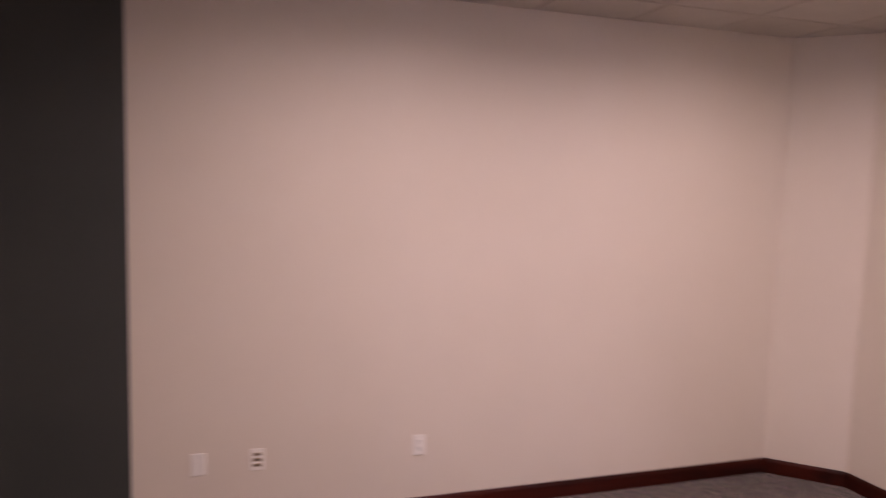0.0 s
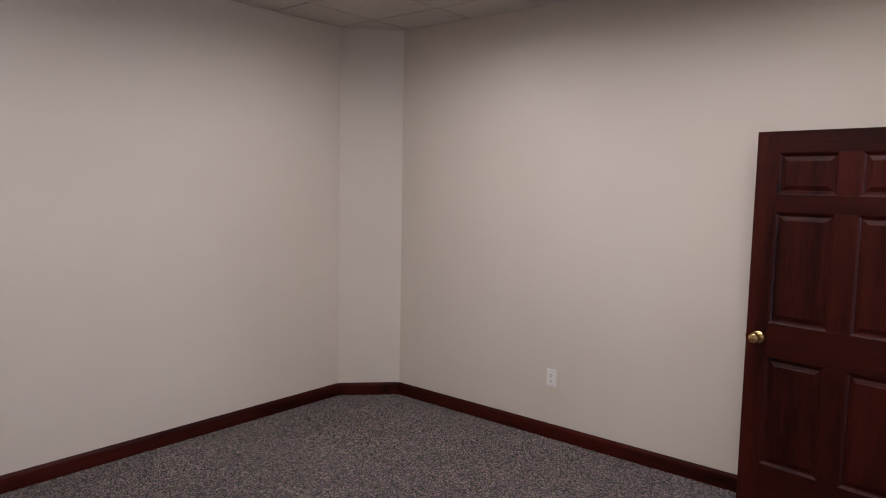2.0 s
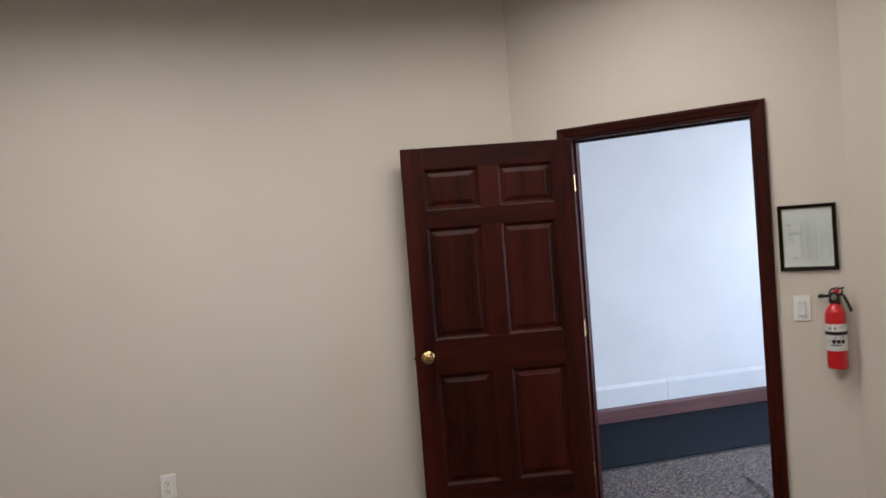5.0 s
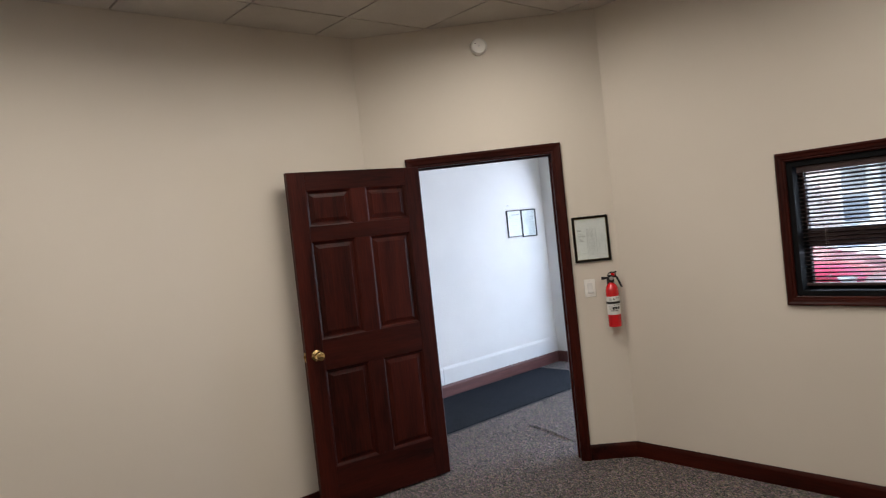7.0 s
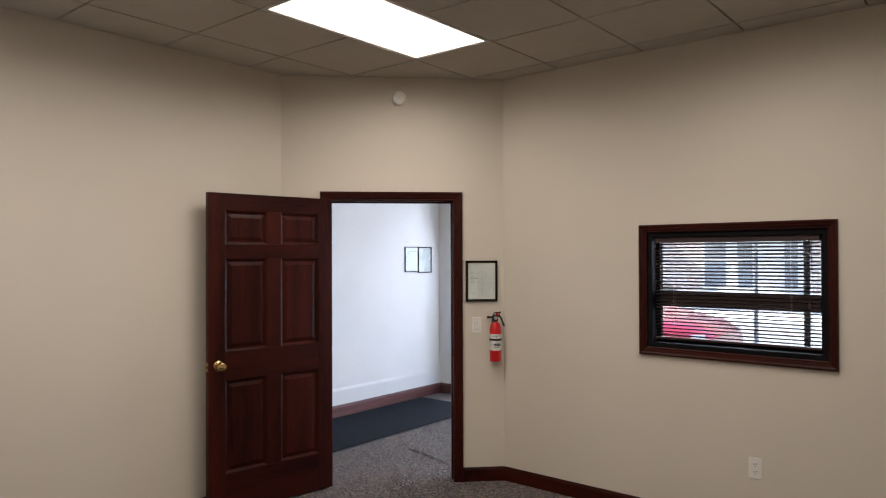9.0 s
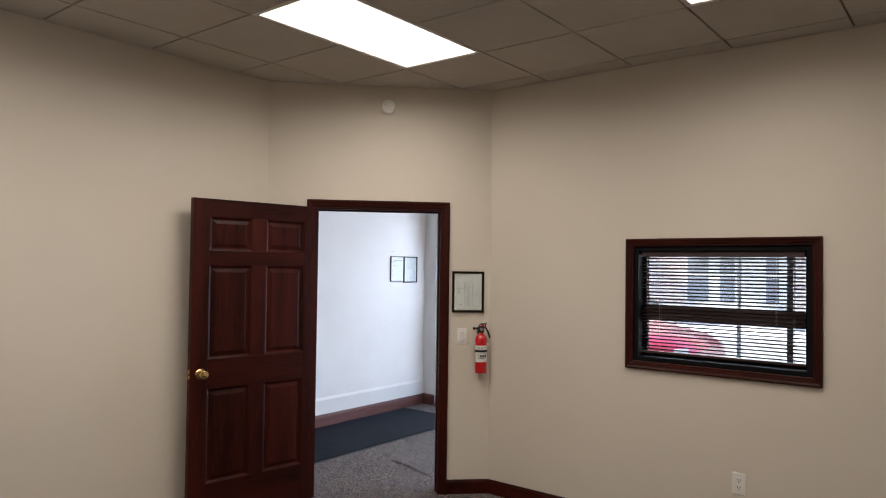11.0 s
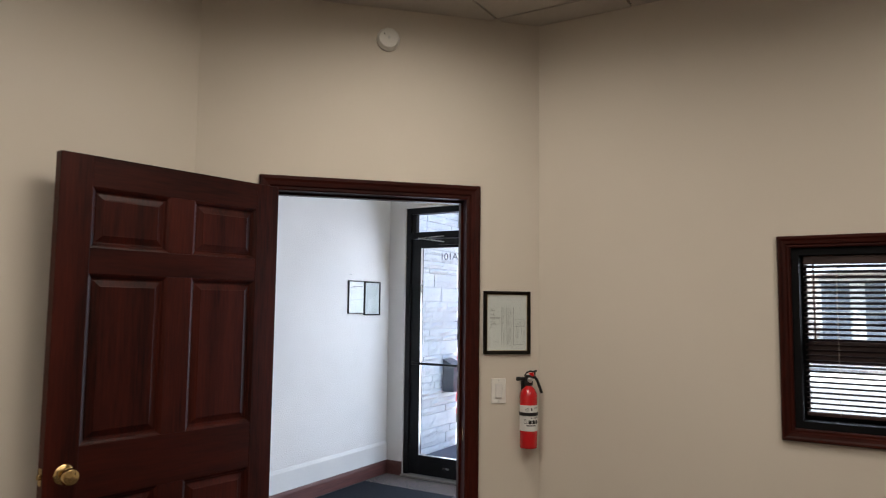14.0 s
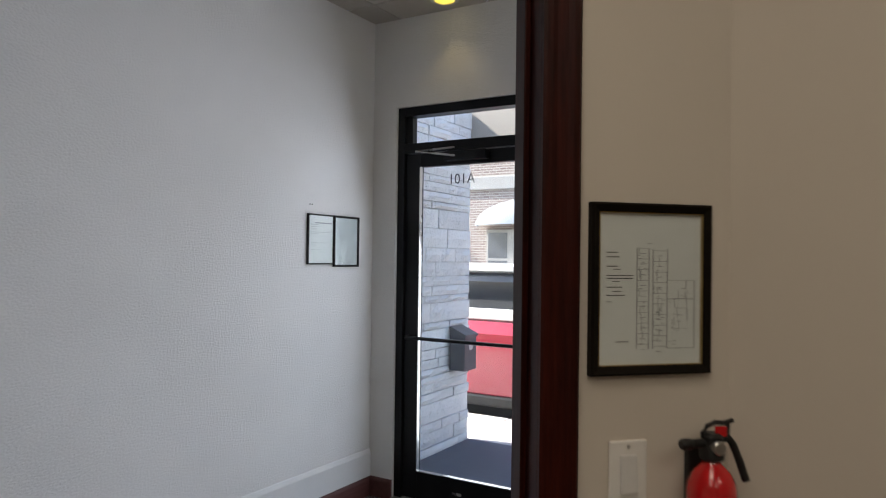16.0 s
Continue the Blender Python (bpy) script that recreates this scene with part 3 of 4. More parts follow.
# ---- fittings on the office walls ----
def outlet(m, label, kind="duplex"):
    """A wall plate with its socket faces, in a frame whose -y looks into the room."""
    t = thing("wall_outlet", m, label, "wall outlet", "wall outlets")
    mat = PLASTIC
    part("cover_plate", box_mesh((-0.037, -0.006, -0.06), (0.037, 0, 0.06), 0.003), mat, t)
    if kind == "duplex":
        for z in (-0.021, 0.021):
            f = part("socket", box_mesh((-0.016, -0.0085, z - 0.014), (0.016, -0.004, z + 0.014), 0.003), mat, t)
            bm = bmesh.new()
            block(bm, (-0.0085, -0.0092, z - 0.002), (-0.0053, -0.008, z + 0.009))
            block(bm, (0.0053, -0.0092, z - 0.001), (0.0085, -0.008, z + 0.008))
            block(bm, (-0.003, -0.0092, z - 0.0115), (0.003, -0.008, z - 0.006))
            part("slots", bm, DARK, f, "dark socket slots")
    elif kind == "data":
        for z in (-0.03, 0.0, 0.03):
            part("jack", box_mesh((-0.022, -0.0085, z - 0.009), (0.022, -0.004, z + 0.009), 0.002), BEIGE_PLASTIC, t, "almond jack insert")
            part("jack_port", box_mesh((-0.008, -0.0095, z - 0.005), (0.008, -0.008, z + 0.005)), DARK, t)
    part("screw", lathe([(0.0028, 0), (0.0028, 0.0018), (0.001, 0.0025)], 10, "y"), STEEL, t).matrix_local = pose(0, -0.0055, 0)
    return t


outlet(pose(0.0, 1.770, 0.421, 0, 0, 90), "ivory duplex outlet on the beige wall")
outlet(pose(2.829, 0.0, 0.415, 0, 0, 180), "ivory duplex outlet on the beige wall")
outlet(pose(3.729, 0.0, 0.415, 0, 0, 180), "ivory plate with three almond data jacks", "data")
outlet(pose(4.027, 0.0, 0.415, 0, 0, 180), "blank ivory cover plate on the beige wall", "blank")
outlet(pose(2.849, YC, 0.417), "ivory duplex outlet under the window")


def wall_at(s, z):
    return DOOR @ pose(s, 0, z)


sw = thing("light_switch", wall_at(1.388, 1.127), "ivory rocker light switch beside the door", "light switch")
part("cover_plate", box_mesh((-0.036, -0.006, -0.058), (0.036, 0, 0.058), 0.003), PLASTIC, sw)
part("rocker", box_mesh((-0.0165, -0.011, -0.033), (0.0165, -0.004, 0.033), 0.003, pose(0, 0.0, 0, -4)), LABEL, sw, "white rocker")
for z in (-0.048, 0.048):
    part("screw", lathe([(0.003, 0), (0.003, 0.0015), (0.001, 0.0022)], 10, "y"), STEEL, sw).matrix_local = pose(0, -0.0058, z)

det = thing("smoke_detector", wall_at(0.832, 2.762), "round white smoke detector high on the wall", "smoke detector")
part("base", lathe([(0.055, 0), (0.055, 0.010), (0.052, 0.013)], 36, "y"), PLASTIC, det, "", True)
part("cover", lathe([(0.050, 0.012), (0.050, 0.026), (0.044, 0.034), (0.020, 0.038), (0.004, 0.039)], 36, "y"), PLASTIC, det, "", True)
part("test_button", lathe([(0.007, 0.036), (0.007, 0.0405), (0.003, 0.042)], 16, "y"), LABEL, det)
part("status_light", lathe([(0.003, 0.030), (0.003, 0.0385), (0.001, 0.039)], 10, "y"), DARK, det).matrix_local = pose(-0.022, 0, 0.016)


def picture_frame(m, w, h, bar, label, paper, mat, gilt=False):
    t = thing("picture_frame", m, label, "picture frame")
    prof = [(0, 0), (0, 0.010), (0.003, 0.013), (bar - 0.004, 0.017), (bar, 0.014), (bar, 0)]
    x, z = w / 2 - bar, h / 2 - bar
    y = (0, -1, 0)
    for nm, a, ad, b, bd in (("frame_side", (-x, 0, -z), (-1, 0, -1), (-x, 0, z), (-1, 0, 1)), ("frame_side", (x, 0, -z), (1, 0, -1), (x, 0, z), (1, 0, 1)),
                             ("frame_top", (-x, 0, z), (-1, 0, 1), (x, 0, z), (1, 0, 1)), ("frame_bottom", (-x, 0, -z), (-1, 0, -1), (x, 0, -z), (1, 0, -1))):
        part(nm, sweep(prof, [(a, ad, y), (b, bd, y)]), mat, t)
    part("paper", box_mesh((-x, -0.006, -z), (x, -0.002, z)), paper, t, "white printed sheet")
    if gilt:
        for nm, lo, hi in (("gilt_edge", (-x, -0.011, -z), (-x + 0.0014, -0.006, z)), ("gilt_edge", (x - 0.0014, -0.011, -z), (x, -0.006, z)),
                           ("gilt_edge", (-x + 0.0014, -0.011, -z), (x - 0.0014, -0.006, -z + 0.0014)), ("gilt_edge", (-x + 0.0014, -0.011, z - 0.0014), (x - 0.0014, -0.006, z))):
            part(nm, box_mesh(lo, hi), GILT, t, "thin gilt inner edge")
    g = part("glazing", box_mesh((-x, -0.0092, -z), (x, -0.0085, z)), GLASS, t)
    g.visible_shadow = False
    return t


cert = picture_frame(wall_at(1.427, 1.446), 0.232, 0.296, 0.016, "black framed floor plan diagram behind glass", PAPER, FRAME_BLACK, True)


def ink(name, strokes, mat, parent, label=""):
    bm = bmesh.new()
    for x0, z0, x1, z1 in strokes:
        block(bm, (x0, -0.0066, z0), (x1 + 0.0004, -0.0058, z0 + 0.0003 + (z1 - z0) * (0.42 if z1 - z0 < 0.01 else 1)))
    return tagged(part(name, bm, mat, parent, label), kind="stuff")


# notes at the left of the plan sheet, the plan's rooms at its right
ink("printed_text", [(-0.084, 0.062, -0.064, 0.065), (-0.084, 0.054, -0.060, 0.057), (-0.084, 0.038, -0.064, 0.041), (-0.072, 0.033, -0.058, 0.035), (-0.084, 0.022, -0.034, 0.025),
                     (-0.084, 0.017, -0.034, 0.020), (-0.074, 0.012, -0.060, 0.014), (-0.084, 0.002, -0.056, 0.005), (-0.074, -0.005, -0.056, -0.003), (-0.084, -0.012, -0.050, -0.009),
                     (-0.084, -0.023, -0.074, -0.021), (-0.066, -0.092, -0.042, -0.089)], INK_DARK, cert, "dark lines of small print")
lines = []
for x in (-0.027, -0.004, 0.004, 0.032):
    lines.append((x, -0.104, x + 0.0009, 0.070))
for k in range(10):
    z = 0.070 - k * 0.0185
    lines += [(-0.027, z, -0.004, z + 0.0008), (0.004, z - 0.004, 0.032, z - 0.0032)]
    lines += [(-0.020, z - 0.009, -0.010, z - 0.0075), (0.012, z - 0.013, 0.022, z - 0.0115)]
lines += [(0.032, 0.015, 0.086, 0.0158), (0.032, -0.018, 0.086, -0.0165), (0.032, -0.104, 0.086, -0.103), (0.0855, -0.104, 0.0863, 0.015), (0.048, -0.034, 0.072, -0.033), (0.0715, -0.056, 0.0722, -0.034),
          (0.052, -0.046, 0.062, -0.0445), (0.060, 0.0, 0.070, 0.0015), (0.050, -0.070, 0.056, -0.0688), (0.064, -0.070, 0.070, -0.0688), (-0.008, 0.078, 0.002, 0.0795)]
prnt = random.Random(3)
for x0, x1, z0, z1, k in ((-0.025, -0.006, -0.100, 0.066, 26), (0.006, 0.030, -0.100, 0.066, 30), (0.036, 0.082, -0.098, 0.010, 26)):
    for i in range(k):
        x, z = prnt.uniform(x0, x1 - 0.008), prnt.uniform(z0, z1 - 0.008)
        lines.append((x, z, x + prnt.uniform(0.002, 0.007), z + 0.0014) if i % 3 else (x, z, x + 0.0003, z + prnt.uniform(0.011, 0.018)))
ink("plan_drawing", lines, INK, cert, "thin grey floor plan lines")

# ---- fire extinguisher ----
ext = thing("fire_extinguisher", wall_at(1.519, 0.870) @ pose(0, -0.052, 0), "small red fire extinguisher hung on the wall by the door", "fire extinguisher")
R = 0.041
part("cylinder", lathe([(R - 0.006, 0), (R - 0.001, 0.003), (R, 0.010), (R, 0.235), (R - 0.003, 0.252), (R - 0.011, 0.268), (R - 0.022, 0.279), (0.014, 0.284), (0.013, 0.292)], 40), RED, ext, "glossy red cylinder", True)
lab = lathe([(R + 0.0006, 0.098), (R + 0.0008, 0.0813), (R + 0.0008, 0.197), (R + 0.0006, 0.198)], 40)
lb = part("label", lab, LABEL, ext, "white printed wrap label", True)
part("strap", lathe([(R + 0.001, 0.150), (R + 0.003, 0.151), (R + 0.003, 0.165), (R + 0.001, 0.166)], 40), BLACK, ext, "black retaining strap", True)


def on_cylinder(bm, a0, a1, z0, z1, r):
    """A small printed patch that follows the curve."""
    n = 4
    cols = []
    for i in range(n + 1):
        a = -math.pi / 2 + a0 + (a1 - a0) * i / n
        cols.append([bm.verts.new((q * math.cos(a), q * math.sin(a), z)) for q, z in ((r, z0), (r, z1), (r + 0.0005, z1), (r + 0.0005, z0))])
    for u, v in zip(cols, cols[1:]):
        for k in range(4):
            bm.faces.new((u[k], v[k], v[(k + 1) % 4], u[(k + 1) % 4]))
    bm.faces.new(cols[0])
    bm.faces.new(cols[-1][::-1])


for k in range(3):
    bm = bmesh.new()
    on_cylinder(bm, -0.36 + k * 0.42, -0.02 + k * 0.42, 0.114, 0.131, R + 0.0008)
    bmesh.ops.recalc_face_normals(bm, faces=bm.faces)
    part("pictogram", bm, BLACK, lb, "black square pictogram")
bm = bmesh.new()
for a0, a1, z0, z1 in ((-0.10, 0.06, 0.174, 0.186), (0.25, 0.75, 0.182, 0.1835), (-0.7, -0.3, 0.1855, 0.187), (-0.8, -0.28, 0.181, 0.1825), (-0.8, -0.3, 0.1765, 0.178), (-0.75, -0.3, 0.172, 0.1735), (-0.9, -0.45, 0.128, 0.1293), (-0.9, -0.45, 0.122, 0.1233), (-0.9, -0.45, 0.116, 0.1173), (-0.9, -0.5, 0.134, 0.1353), (0.3, 0.8, 0.187, 0.1885), (-0.6, 0.5, 0.104, 0.109), (-0.10, 0.02, 0.137, 0.144), (0.3, 0.8, 0.140, 0.143)):
    on_cylinder(bm, a0, a1, z0, z1, R + 0.0008)
bmesh.ops.recalc_face_normals(bm, faces=bm.faces)
tagged(part("small_print", bm, INK_DARK, lb), kind="stuff")
part("valve", lathe([(0.015, 0.286), (0.020, 0.290), (0.021, 0.306), (0.018, 0.311), (0.018, 0.328), (0.012, 0.334)], 20), BLACK, ext, "black valve body", True)
part("nozzle_tip", lathe([(0.0075, 0), (0.0095, 0.003), (0.0095, 0.018), (0.0075, 0.021)], 14, "y"), BLACK, ext, "", True).matrix_local = pose(-0.040, -0.002, 0.317, 0, 0, -90)
part("nozzle", tube([(-0.012, 0, 0.318), (-0.030, -0.001, 0.317), (-0.044, -0.002, 0.317)], 0.0075, 14), BLACK, ext, "black discharge nozzle", True)
part("carry_handle", tube([(-0.014, 0, 0.324), (-0.018, 0, 0.334), (-0.010, 0, 0.345), (0.006, 0, 0.351), (0.022, 0, 0.349), (0.040, 0, 0.353)], 0.0042, 10), BLACK, ext, "black carry handle", True)
part("squeeze_lever", tube([(0.008, 0, 0.322), (0.032, 0, 0.323), (0.040, -0.002, 0.312), (0.052, -0.004, 0.282), (0.063, -0.006, 0.250)], 0.0068, 10), BLACK, ext, "black squeeze lever", True)
part("trigger_post", tube([(0.030, 0, 0.322), (0.031, 0, 0.350)], 0.004, 8), BLACK, ext)
part("safety_tag", box_mesh((0.000, -0.010, 0.328), (0.022, -0.007, 0.346), 0.001), RED, ext, "red pull tag")
gg = part("pressure_gauge", lathe([(0.012, 0.012), (0.012, 0.022), (0.010, 0.024)], 20, "y"), STEEL, ext, "round pressure gauge", True)
gg.matrix_local = pose(0, 0, 0.312)
part("wall_bracket", box_mesh((-0.020, 0.036, 0.10), (0.020, 0.052, 0.31), 0.003), BLACK, ext, "black wall bracket")

# ---- office window ----
win = tagged(new("window_1"), "interior window in moulded mahogany casing", "window", "", "structure")
win.matrix_world = pose(0, YC, 0)
casing(win, WX0, WX1, WZ0, WZ1, -1, False, 0.74)
LIN = 0.029
for lo, hi in (((WX0, 0.0, WZ0), (WX0 + LIN, TH, WZ1)), ((WX1 - LIN, 0.0, WZ0), (WX1, TH, WZ1)), ((WX0 + LIN, 0.0, WZ0), (WX1 - LIN, TH, WZ0 + LIN)), ((WX0 + LIN, 0.0, WZ1 - LIN), (WX1 - LIN, TH, WZ1))):
    part("reveal", box_mesh(lo, hi), LINING, win, "black window lining")
A0, A1, B0, B1 = WX0 + LIN, WX1 - LIN, WZ0 + LIN, WZ1 - LIN
for lo, hi in (((A0, 0.085, B0), (A0 + 0.022, 0.125, B1)), ((A1 - 0.022, 0.085, B0), (A1, 0.125, B1)), ((A0 + 0.022, 0.085, B0), (A1 - 0.022, 0.125, B0 + 0.02)), ((A0 + 0.022, 0.085, B1 - 0.02), (A1 - 0.022, 0.125, B1))):
    part("sash_frame", box_mesh(lo, hi, 0.003), LINING, win, "black metal sash")
part("meeting_rail", box_mesh((A0 + 0.022, 0.080, 1.308), (A1 - 0.022, 0.128, 1.398), 0.004), BLIND, win, "dark red brown rail across the window")
for a, b in ((B0 + 0.02, 1.308), (1.398, B1 - 0.02)):
    g = part("pane", box_mesh((A0 + 0.022, 0.104, a), (A1 - 0.022, 0.108, b)), GLASS, win)
    g.visible_shadow = False

blind = thing("window_blind", pose(0, YC, 0), "dark red brown slatted blind hanging in the window, slats open", "window blind")
BX0, BX1 = A0 + 0.014, A1 - 0.014
part("headrail", box_mesh((BX0, 0.016, 1.704), (BX1, 0.052, 1.739), 0.003), BLIND, blind)
part("bottom_rail", box_mesh((BX0, 0.022, 1.108), (BX1, 0.046, 1.122), 0.003), BLIND, blind)
n = 28
slat = None
for i in range(n):
    z = 1.135 + i * (1.696 - 1.135) / (n - 1)
    if slat is None:
        prof = [(-0.0125, -0.0012), (-0.006, 0.0002), (0, 0.0006), (0.006, 0.0002), (0.0125, -0.0012), (0.0125, -0.0004), (0.006, 0.0010), (0, 0.0014), (-0.006, 0.0010), (-0.0125, -0.0004)]
        c, s_ = math.cos(radians(-22)), math.sin(radians(-22))
        slat = part("slat", sweep(prof, [((BX0, 0, 0), (0, c, s_), (0, -s_, c)), ((BX1, 0, 0), (0, c, s_), (0, -s_, c))]), BLIND, blind)
        slat.location = (0, 0.034, z)
    else:
        o = new("slat", slat.data)
        o.parent = blind
        o.location = (0, 0.034, z)
for x in (BX0 + 0.115, BX1 - 0.145):
    part("ladder_cord", tube([(x, 0.0205, 1.72), (x, 0.0205, 1.115)], 0.0009, 6), CORD, blind)
    part("ladder_cord", tube([(x, 0.0475, 1.72), (x, 0.0475, 1.115)], 0.0009, 6), CORD, blind)
part("tilt_wand", tube([(BX0 + 0.035, 0.012, 1.715), (BX0 + 0.036, 0.011, 1.405)], 0.004, 8), BLIND, blind, "dark tilt wand")
part("lift_cord", tube([(BX1 - 0.05, 0.014, 1.715), (BX1 - 0.05, 0.012, 1.36)], 0.0015, 6), BLIND, blind)
part("cord_tassel", lathe([(0.003, 0.03), (0.008, 0.012), (0.009, 0), (0.006, -0.004)], 12), BLIND, blind, "wooden cord tassel").matrix_local = pose(BX1 - 0.05, 0.012, 1.335)

# ---- lobby things ----
mat_ob = thing("floor_mat", pose(0, 0, 0), "long dark charcoal entrance mat on the carpet", "floor mat")
part("surface", box_mesh((-1.255, 3.2, 0.001), (-0.375, 6.64, 0.011), 0.003), MAT_RUBBER, mat_ob)
part("rubber_border", prism([(-1.275, 3.18), (-0.355, 3.18), (-0.355, 6.66), (-1.275, 6.66)], 0.0005, 0.004), RUBBER_EDGE, mat_ob, "black rubber border")


def lobby_wall_at(y, z):
    return pose(XL, y, z, 0, 0, 90)


f1 = picture_frame(lobby_wall_at(6.520, 1.590), 0.226, 0.285, 0.008, "thin black framed printed notice on the lobby wall", PAPER, BLACK)
ink("printed_text", [(-0.05, 0.096, 0.09, 0.0813), (-0.085, 0.082, -0.02, 0.087), (-0.085, 0.070, -0.03, 0.073), (-0.085, 0.058, -0.03, 0.061), (-0.085, 0.040, 0.085, 0.042), (-0.085, 0.032, -0.03, 0.035),
                     (-0.085, -0.020, 0.07, -0.018), (-0.085, -0.034, -0.04, -0.030), (-0.085, -0.060, -0.01, -0.057), (-0.085, -0.072, -0.05, -0.070)], INK, f1, "grey lines of small print")
f2 = picture_frame(lobby_wall_at(6.744, 1.583) @ pose(0, -0.004, 0), 0.232, 0.300, 0.012, "black framed notice under crumpled clear film", FOIL, BLACK)
for y in (6.430, 6.450):
    hl = tagged(part("nail", lathe([(0.0035, 0), (0.0035, 0.002), (0.001, 0.003)], 10, "y"), DARK), "small dark nail in the white lobby wall", "nail")
    hl.matrix_world = lobby_wall_at(y, 1.785)

dl = thing("downlight", pose(-0.70, 6.86, LH), "recessed lobby downlight with warm yellow glowing bulb", "downlight")
part("trim_ring", lathe([(0.085, -0.004), (0.085, -0.001), (0.062, 0.001), (0.060, -0.002)], 32), LAMP_STEEL, dl, "", True)
part("bulb", lathe([(0.02, 0.0), (0.058, -0.003), (0.058, -0.008), (0.040, -0.016), (0.010, -0.019)], 24), glowing("warm bulb", (1.0, 0.74, 0.03), 0.4), dl, "yellow glowing bulb", True)
spot = new("downlight_beam", bpy.data.lights.new("downlight_beam", "SPOT"))
spot.data.energy, spot.data.color, spot.data.spot_size, spot.data.spot_blend, spot.data.shadow_soft_size = 0.45, (1.0, 0.75, 0.25), radians(95), 0.8, 0.04
spot.matrix_world = look((-0.70, 6.86, LH - 0.03), (-0.70, 6.91, 0))

# ---- entrance door and shop front ----
dfr = tagged(new("door_2"), "black aluminium framed glass entrance door with transom", "door", "", "structure")
dfr.matrix_world = pose(0, YF + 0.02, 0)
for nm, lo, hi in (("frame_post", (FX0, 0, 0), (FX0 + 0.05, 0.09, FZ)), ("frame_post", (FX1 - 0.05, 0, 0), (FX1, 0.09, FZ)), ("frame_head", (FX0 + 0.05, 0, FZ - 0.055), (FX1 - 0.05, 0.09, FZ)),
                   ("transom_bar", (FX0 + 0.05, 0, 2.135), (FX1 - 0.05, 0.09, 2.195))):
    part(nm, box_mesh(lo, hi, 0.002), BLACK_ALU, dfr)
for nm, lo, hi in (("transom_stile", (FX0 + 0.05, 0.02, 2.195), (FX0 + 0.095, 0.07, FZ - 0.055)), ("transom_stile", (FX1 - 0.07, 0.02, 2.195), (FX1 - 0.05, 0.07, FZ - 0.055))):
    part(nm, box_mesh(lo, hi, 0.002), BLACK_ALU, dfr)
part("transom_pane", box_mesh((FX0 + 0.095, 0.042, 2.195), (FX1 - 0.07, 0.048, FZ - 0.055)), GLASS, dfr).visible_shadow = False
part("threshold", box_mesh((FX0, -0.05, 0.0005), (FX1, 0.12, 0.016), 0.004), THRESH, dfr, "worn metal threshold")
lx0, lx1 = FX0 + 0.054, FX1 - 0.054
for nm, lo, hi in (("leaf_stile", (lx0, 0.02, 0.02), (lx0 + 0.098, 0.065, 2.13)), ("leaf_stile", (lx1 - 0.098, 0.02, 0.02), (lx1, 0.065, 2.13)),
                   ("leaf_rail", (lx0 + 0.098, 0.02, 0.02), (lx1 - 0.098, 0.065, 0.19)), ("leaf_rail", (lx0 + 0.098, 0.02, 2.05), (lx1 - 0.098, 0.065, 2.13))):
    part(nm, box_mesh(lo, hi, 0.003), BLACK_ALU, dfr)
part("pane", box_mesh((lx0 + 0.098, 0.040, 0.19), (lx1 - 0.098, 0.046, 2.05)), GLASS, dfr).visible_shadow = False
for x, w in ((lx0 + 0.1, 0.004), (lx1 - 0.104, 0.004)):
    part("glazing_bead", box_mesh((x, 0.014, 0.19), (x + w, 0.040, 2.05)), STEEL, dfr, "bright glazing bead")
part("glazing_bead", box_mesh((lx0 + 0.104, 0.014, 0.19), (lx1 - 0.104, 0.040, 0.194)), STEEL, dfr, "bright glazing bead")
part("push_bar", tube([(lx0 + 0.03, 0.02, 1.005), (lx0 + 0.04, -0.035, 1.005), (lx1 - 0.04, -0.035, 1.005), (lx1 - 0.03, 0.02, 1.005)], 0.011, 12), BLACK_ALU, dfr, "black push bar", True)
cl = part("door_closer", box_mesh((-0.78, -0.035, 2.07), (-0.50, 0.02, 2.125), 0.006), BLACK_ALU, dfr, "black door closer")
part("closer_arm", tube([(-0.70, -0.040, 2.095), (-0.95, -0.075, 2.130)], 0.006, 8), STEEL, cl, "bright closer arm")
part("closer_arm", tube([(-0.95, -0.075, 2.130), (-0.72, -0.010, 2.150)], 0.006, 8), STEEL, cl, "bright closer arm")
part("lock_plate", box_mesh((-0.72, 0.012, 0.095), (-0.66, 0.02, 0.108), 0.001), STEEL, dfr, "small steel plate")
cu = bpy.data.curves.new("suite_number", "FONT")
cu.body, cu.size, cu.extrude, cu.align_x, cu.align_y = "A101", 0.085, 0.0004, "CENTER", "CENTER"
tmp = bpy.data.objects.new("suite_number", cu)
me = bpy.data.meshes.new_from_object(tmp)
bpy.data.objects.remove(tmp)
me.materials.clear()
me.materials.append(INK)
num = tagged(new("suite_number", me), "grey suite number lettering on the glass")
num.parent = dfr
num.matrix_local = pose(-0.70, 0.047, 1.965, 90, 0, 180)

